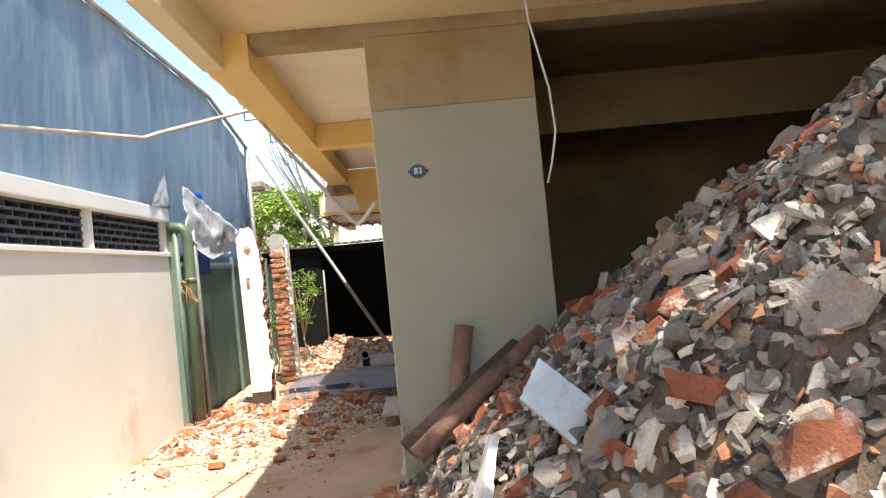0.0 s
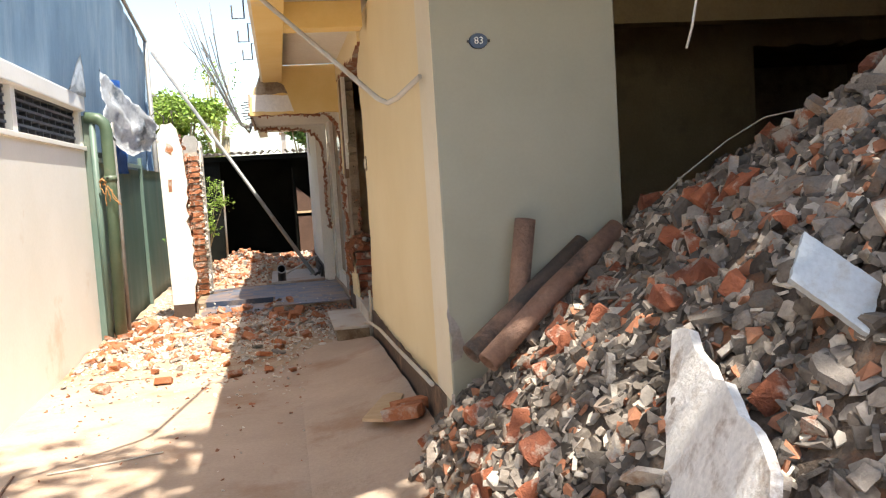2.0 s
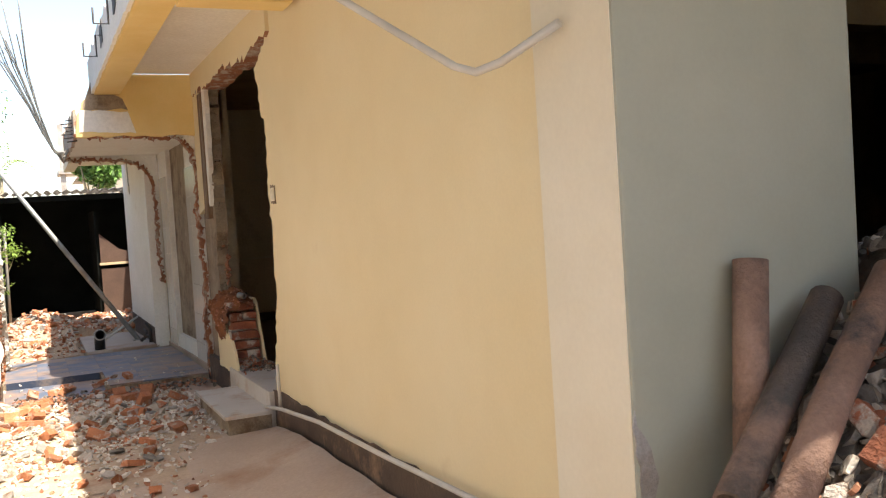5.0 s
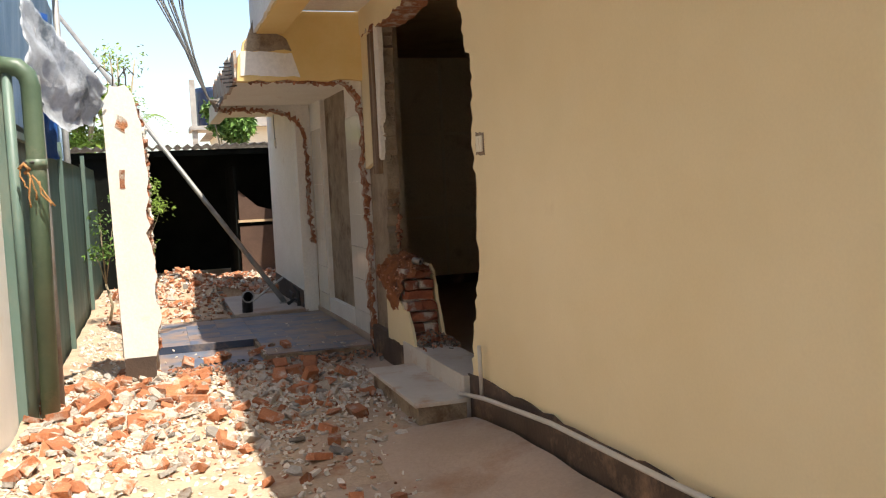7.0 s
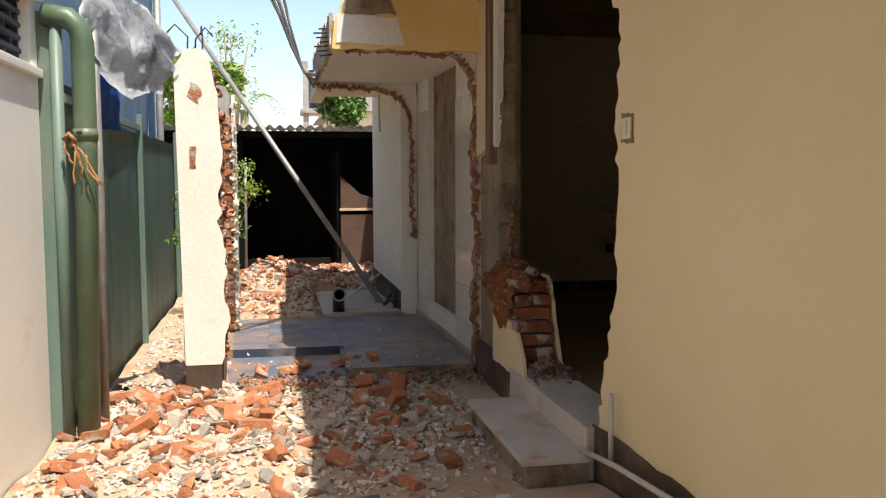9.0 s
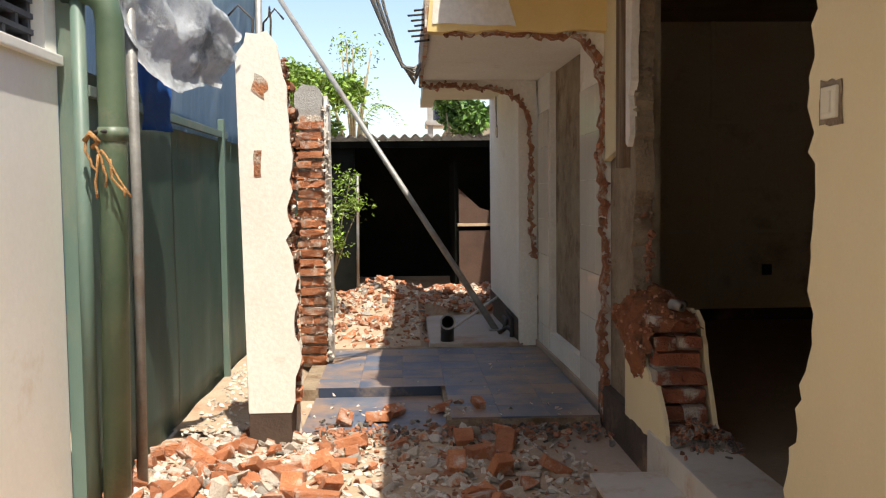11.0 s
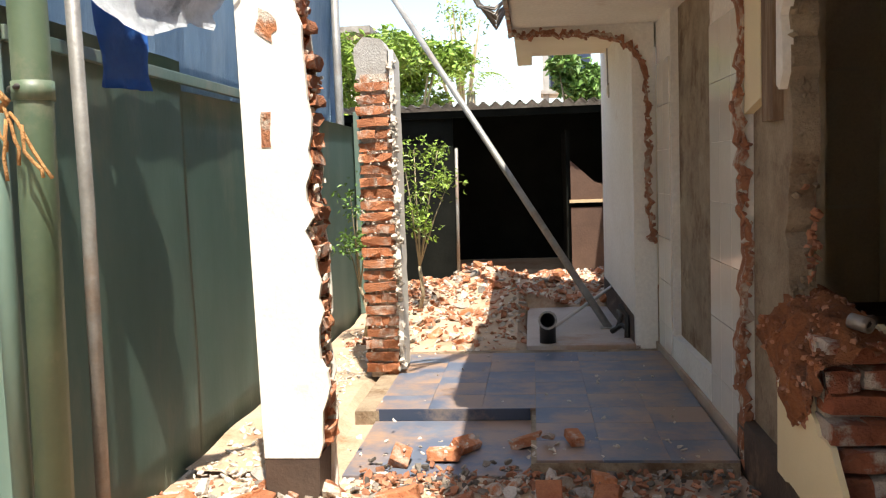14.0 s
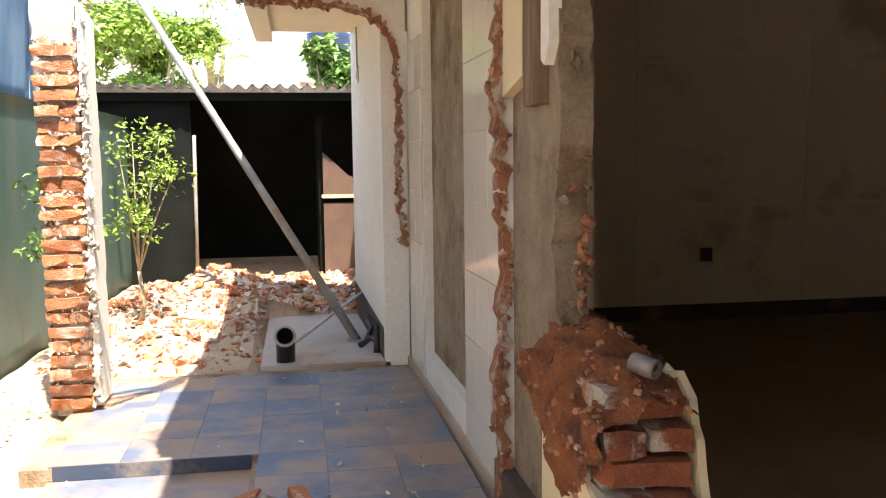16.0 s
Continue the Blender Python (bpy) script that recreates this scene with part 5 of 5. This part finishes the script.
for wall, y0, y1 in (("wall_tiled", 10.88, 11.56), ("wall_tiled_far", 12.74, 13.24)):
    nt = max(1, round((y1 - y0) / 0.2))
    w = (y1 - y0) / nt
    for j in range(nt):
        for k in range(7):
            y = y0 + w * (j + 0.5)
            ob = new("tile", wall_tile)
            ob.parent = bpy.data.objects[wall]
            ob.matrix_basis = Matrix.Translation((0.29 - 0.022 * y - 0.0005, y, 0.15 + 0.3 * k)) @ Euler((0, 0, 0.022)).to_matrix().to_4x4() @ Matrix.Diagonal((1, w / 0.2, 0.3 * 6.35 / 7 / 0.272, 1))

# scattered bricks over the yard
def yard(x, y):
    m = math.exp(-((y - 9.3) / 1.3) ** 2) * 0.11 * (0.35 + 0.65 * min(1, max(0, (-0.55 - x) / 0.9)))
    return max(0.0, m * (0.6 + 0.8 * noise.noise((x * 1.7, y * 1.7, 9)))) - 0.004


def dens(x, y):
    d = math.exp(-((y - 9.2) / 1.15) ** 2) * (0.3 + 0.7 * min(1, max(0, (-0.3 - x) / 0.9)))
    if y < 8.6:
        d *= 0.75
    return d * (0.55 + 0.9 * noise.noise((x * 1.3, y * 1.3, 2)))


scatter = tagged(new("brick_scatter"), "scatter of broken red bricks and plaster on the yard", "rubble")
surface("debris_bed", yard, -2.64, -0.36, 7.4, 10.7, 0.06, DIRT, scatter, -0.03)
keep = lambda x, y: rng.random() < dens(x, y)
pieces(scatter, spots_in(rng, 160, -2.6, -0.4, 6.6, 10.7, keep), yard, BRICKS, 21, (0.45, 1.0), 0.3, 0.03)
pieces(scatter, spots_in(rng, 230, -2.6, -0.4, 6.8, 10.7, keep), yard, PALES, 22, (0.35, 0.85), 0.35, 0.02)
pieces(scatter, spots_in(rng, 60, -2.6, -0.4, 7.2, 10.7, keep), yard, MORTARED, 23, (0.5, 1.0), 0.4, 0.025)
keep2 = lambda x, y: rng.random() < dens(x, y) + 0.03
bits("pale_debris", spots_in(rng, 4200, -2.6, -0.2, 6.4, 10.72, keep2), 0.045, BITS_PALE, scatter, 24, yard)
bits("red_debris", spots_in(rng, 1300, -2.6, -0.2, 6.0, 10.72, keep2), 0.04, BITS_RED, scatter, 25, yard)
few = tagged(new("crumb_scatter"), "few brick crumbs and dry leaves on the open yard", "rubble")
bits("crumbs", [(rng.uniform(-2.5, -0.1), rng.uniform(3.5, 8.5)) for _ in range(110)], 0.03, BITS_RED, few, 26, lambda x, y: 0.0)
bits("pale_crumbs", [(rng.uniform(-2.6, -0.1), rng.uniform(3.5, 8.5)) for _ in range(90)], 0.022, BITS_PALE, few, 27, lambda x, y: 0.0)
corner = tagged(new("brick_stack"), "few broken bricks beside the pier foot", "brick")
pieces(corner, [(-0.09, 5.02), (-0.08, 4.84), (-0.17, 4.78), (-0.10, 4.93)], lambda x, y: 0.17 if y > 4.9 else 0.19, BRICKS[:9], 31, (1.0, 1.2), 0.12, 0.0)


def rear(x, y):
    if y < 13.34 and x > -1.93:
        return -0.2
    b = 0.30 * math.exp(-((y - 15.9) / 1.2) ** 2) * min(1, max(0.15, (x + 2.6) / 0.9))
    if x > -0.97:
        b = max(0, b - 0.18) if y < 15.1 else b
    else:
        b += 0.05
    return b * (0.8 + 0.7 * noise.noise((x * 1.6, y * 1.6, 6))) + 0.0


back = tagged(new("brick_mound"), "low mound of broken bricks before the dark shed", "rubble")
surface("debris_bed", rear, -2.56, 0.6, 10.75, 18.0, 0.08, DIRT, back, -0.02)
ok = lambda x, y: rng.random() < (0.15 + rear(x, y) * 3.4) and not (x > -0.97 and y < 14.9) and not (x > -0.2 and y < 15.4)
pieces(back, spots_in(rng, 260, -2.3, 0.5, 13.4, 17.9, ok), rear, BRICKS, 41, (0.35, 0.72), 0.45, 0.03)
pieces(back, spots_in(rng, 190, -2.3, 0.5, 13.4, 17.9, ok), rear, PALES, 42, (0.35, 0.75), 0.45, 0.03)
bits("red_debris", spots_in(rng, 1900, -2.4, 0.5, 13.35, 17.9, ok), 0.06, BITS_RED, back, 43, rear)
bits("pale_debris", spots_in(rng, 1200, -2.5, 0.5, 13.35, 17.9, ok), 0.055, BITS_PALE, back, 44, rear)
side = tagged(new("side_debris"), "dusty debris strip along the fence foot", "rubble")
bits("pale_debris", [(rng.uniform(-2.5, -2.06), rng.uniform(10.5, 13.4)) for _ in range(420)], 0.045, BITS_PALE, side, 45, lambda x, y: rear(x, y))
on_tiles = tagged(new("tile_litter"), "brick bits lying on the blue tiled floor", "rubble")
pieces(on_tiles, [(-1.35, 10.95), (-1.55, 10.90), (-0.85, 10.98), (-0.95, 11.15), (-0.72, 11.0), (-1.25, 11.1)], lambda x, y: 0.09 if x > -0.92 else 0.02, BRICKS, 51, (0.55, 0.9), 0.2, 0.03)
bits("pale_debris", [(rng.uniform(-1.8, -0.1), rng.choice((rng.uniform(10.75, 11.1), rng.uniform(10.8, 13.2)))) for _ in range(90)], 0.03, BITS_PALE, on_tiles, 52, lambda x, y: 0.08)
edge_rubble = tagged(new("edge_rubble"), "dark crumbled rubble along the broken floor edge", "rubble")
bits("red_debris", [(rng.uniform(-1.7, 0.0), rng.gauss(10.6, 0.12)) for _ in range(260)], 0.05, BITS_RED, edge_rubble, 53, lambda x, y: 0.03)
bits("grey_debris", [(rng.uniform(-1.7, 0.0), rng.gauss(10.6, 0.15)) for _ in range(240)], 0.045, BITS_GREY, edge_rubble, 54, lambda x, y: 0.03)
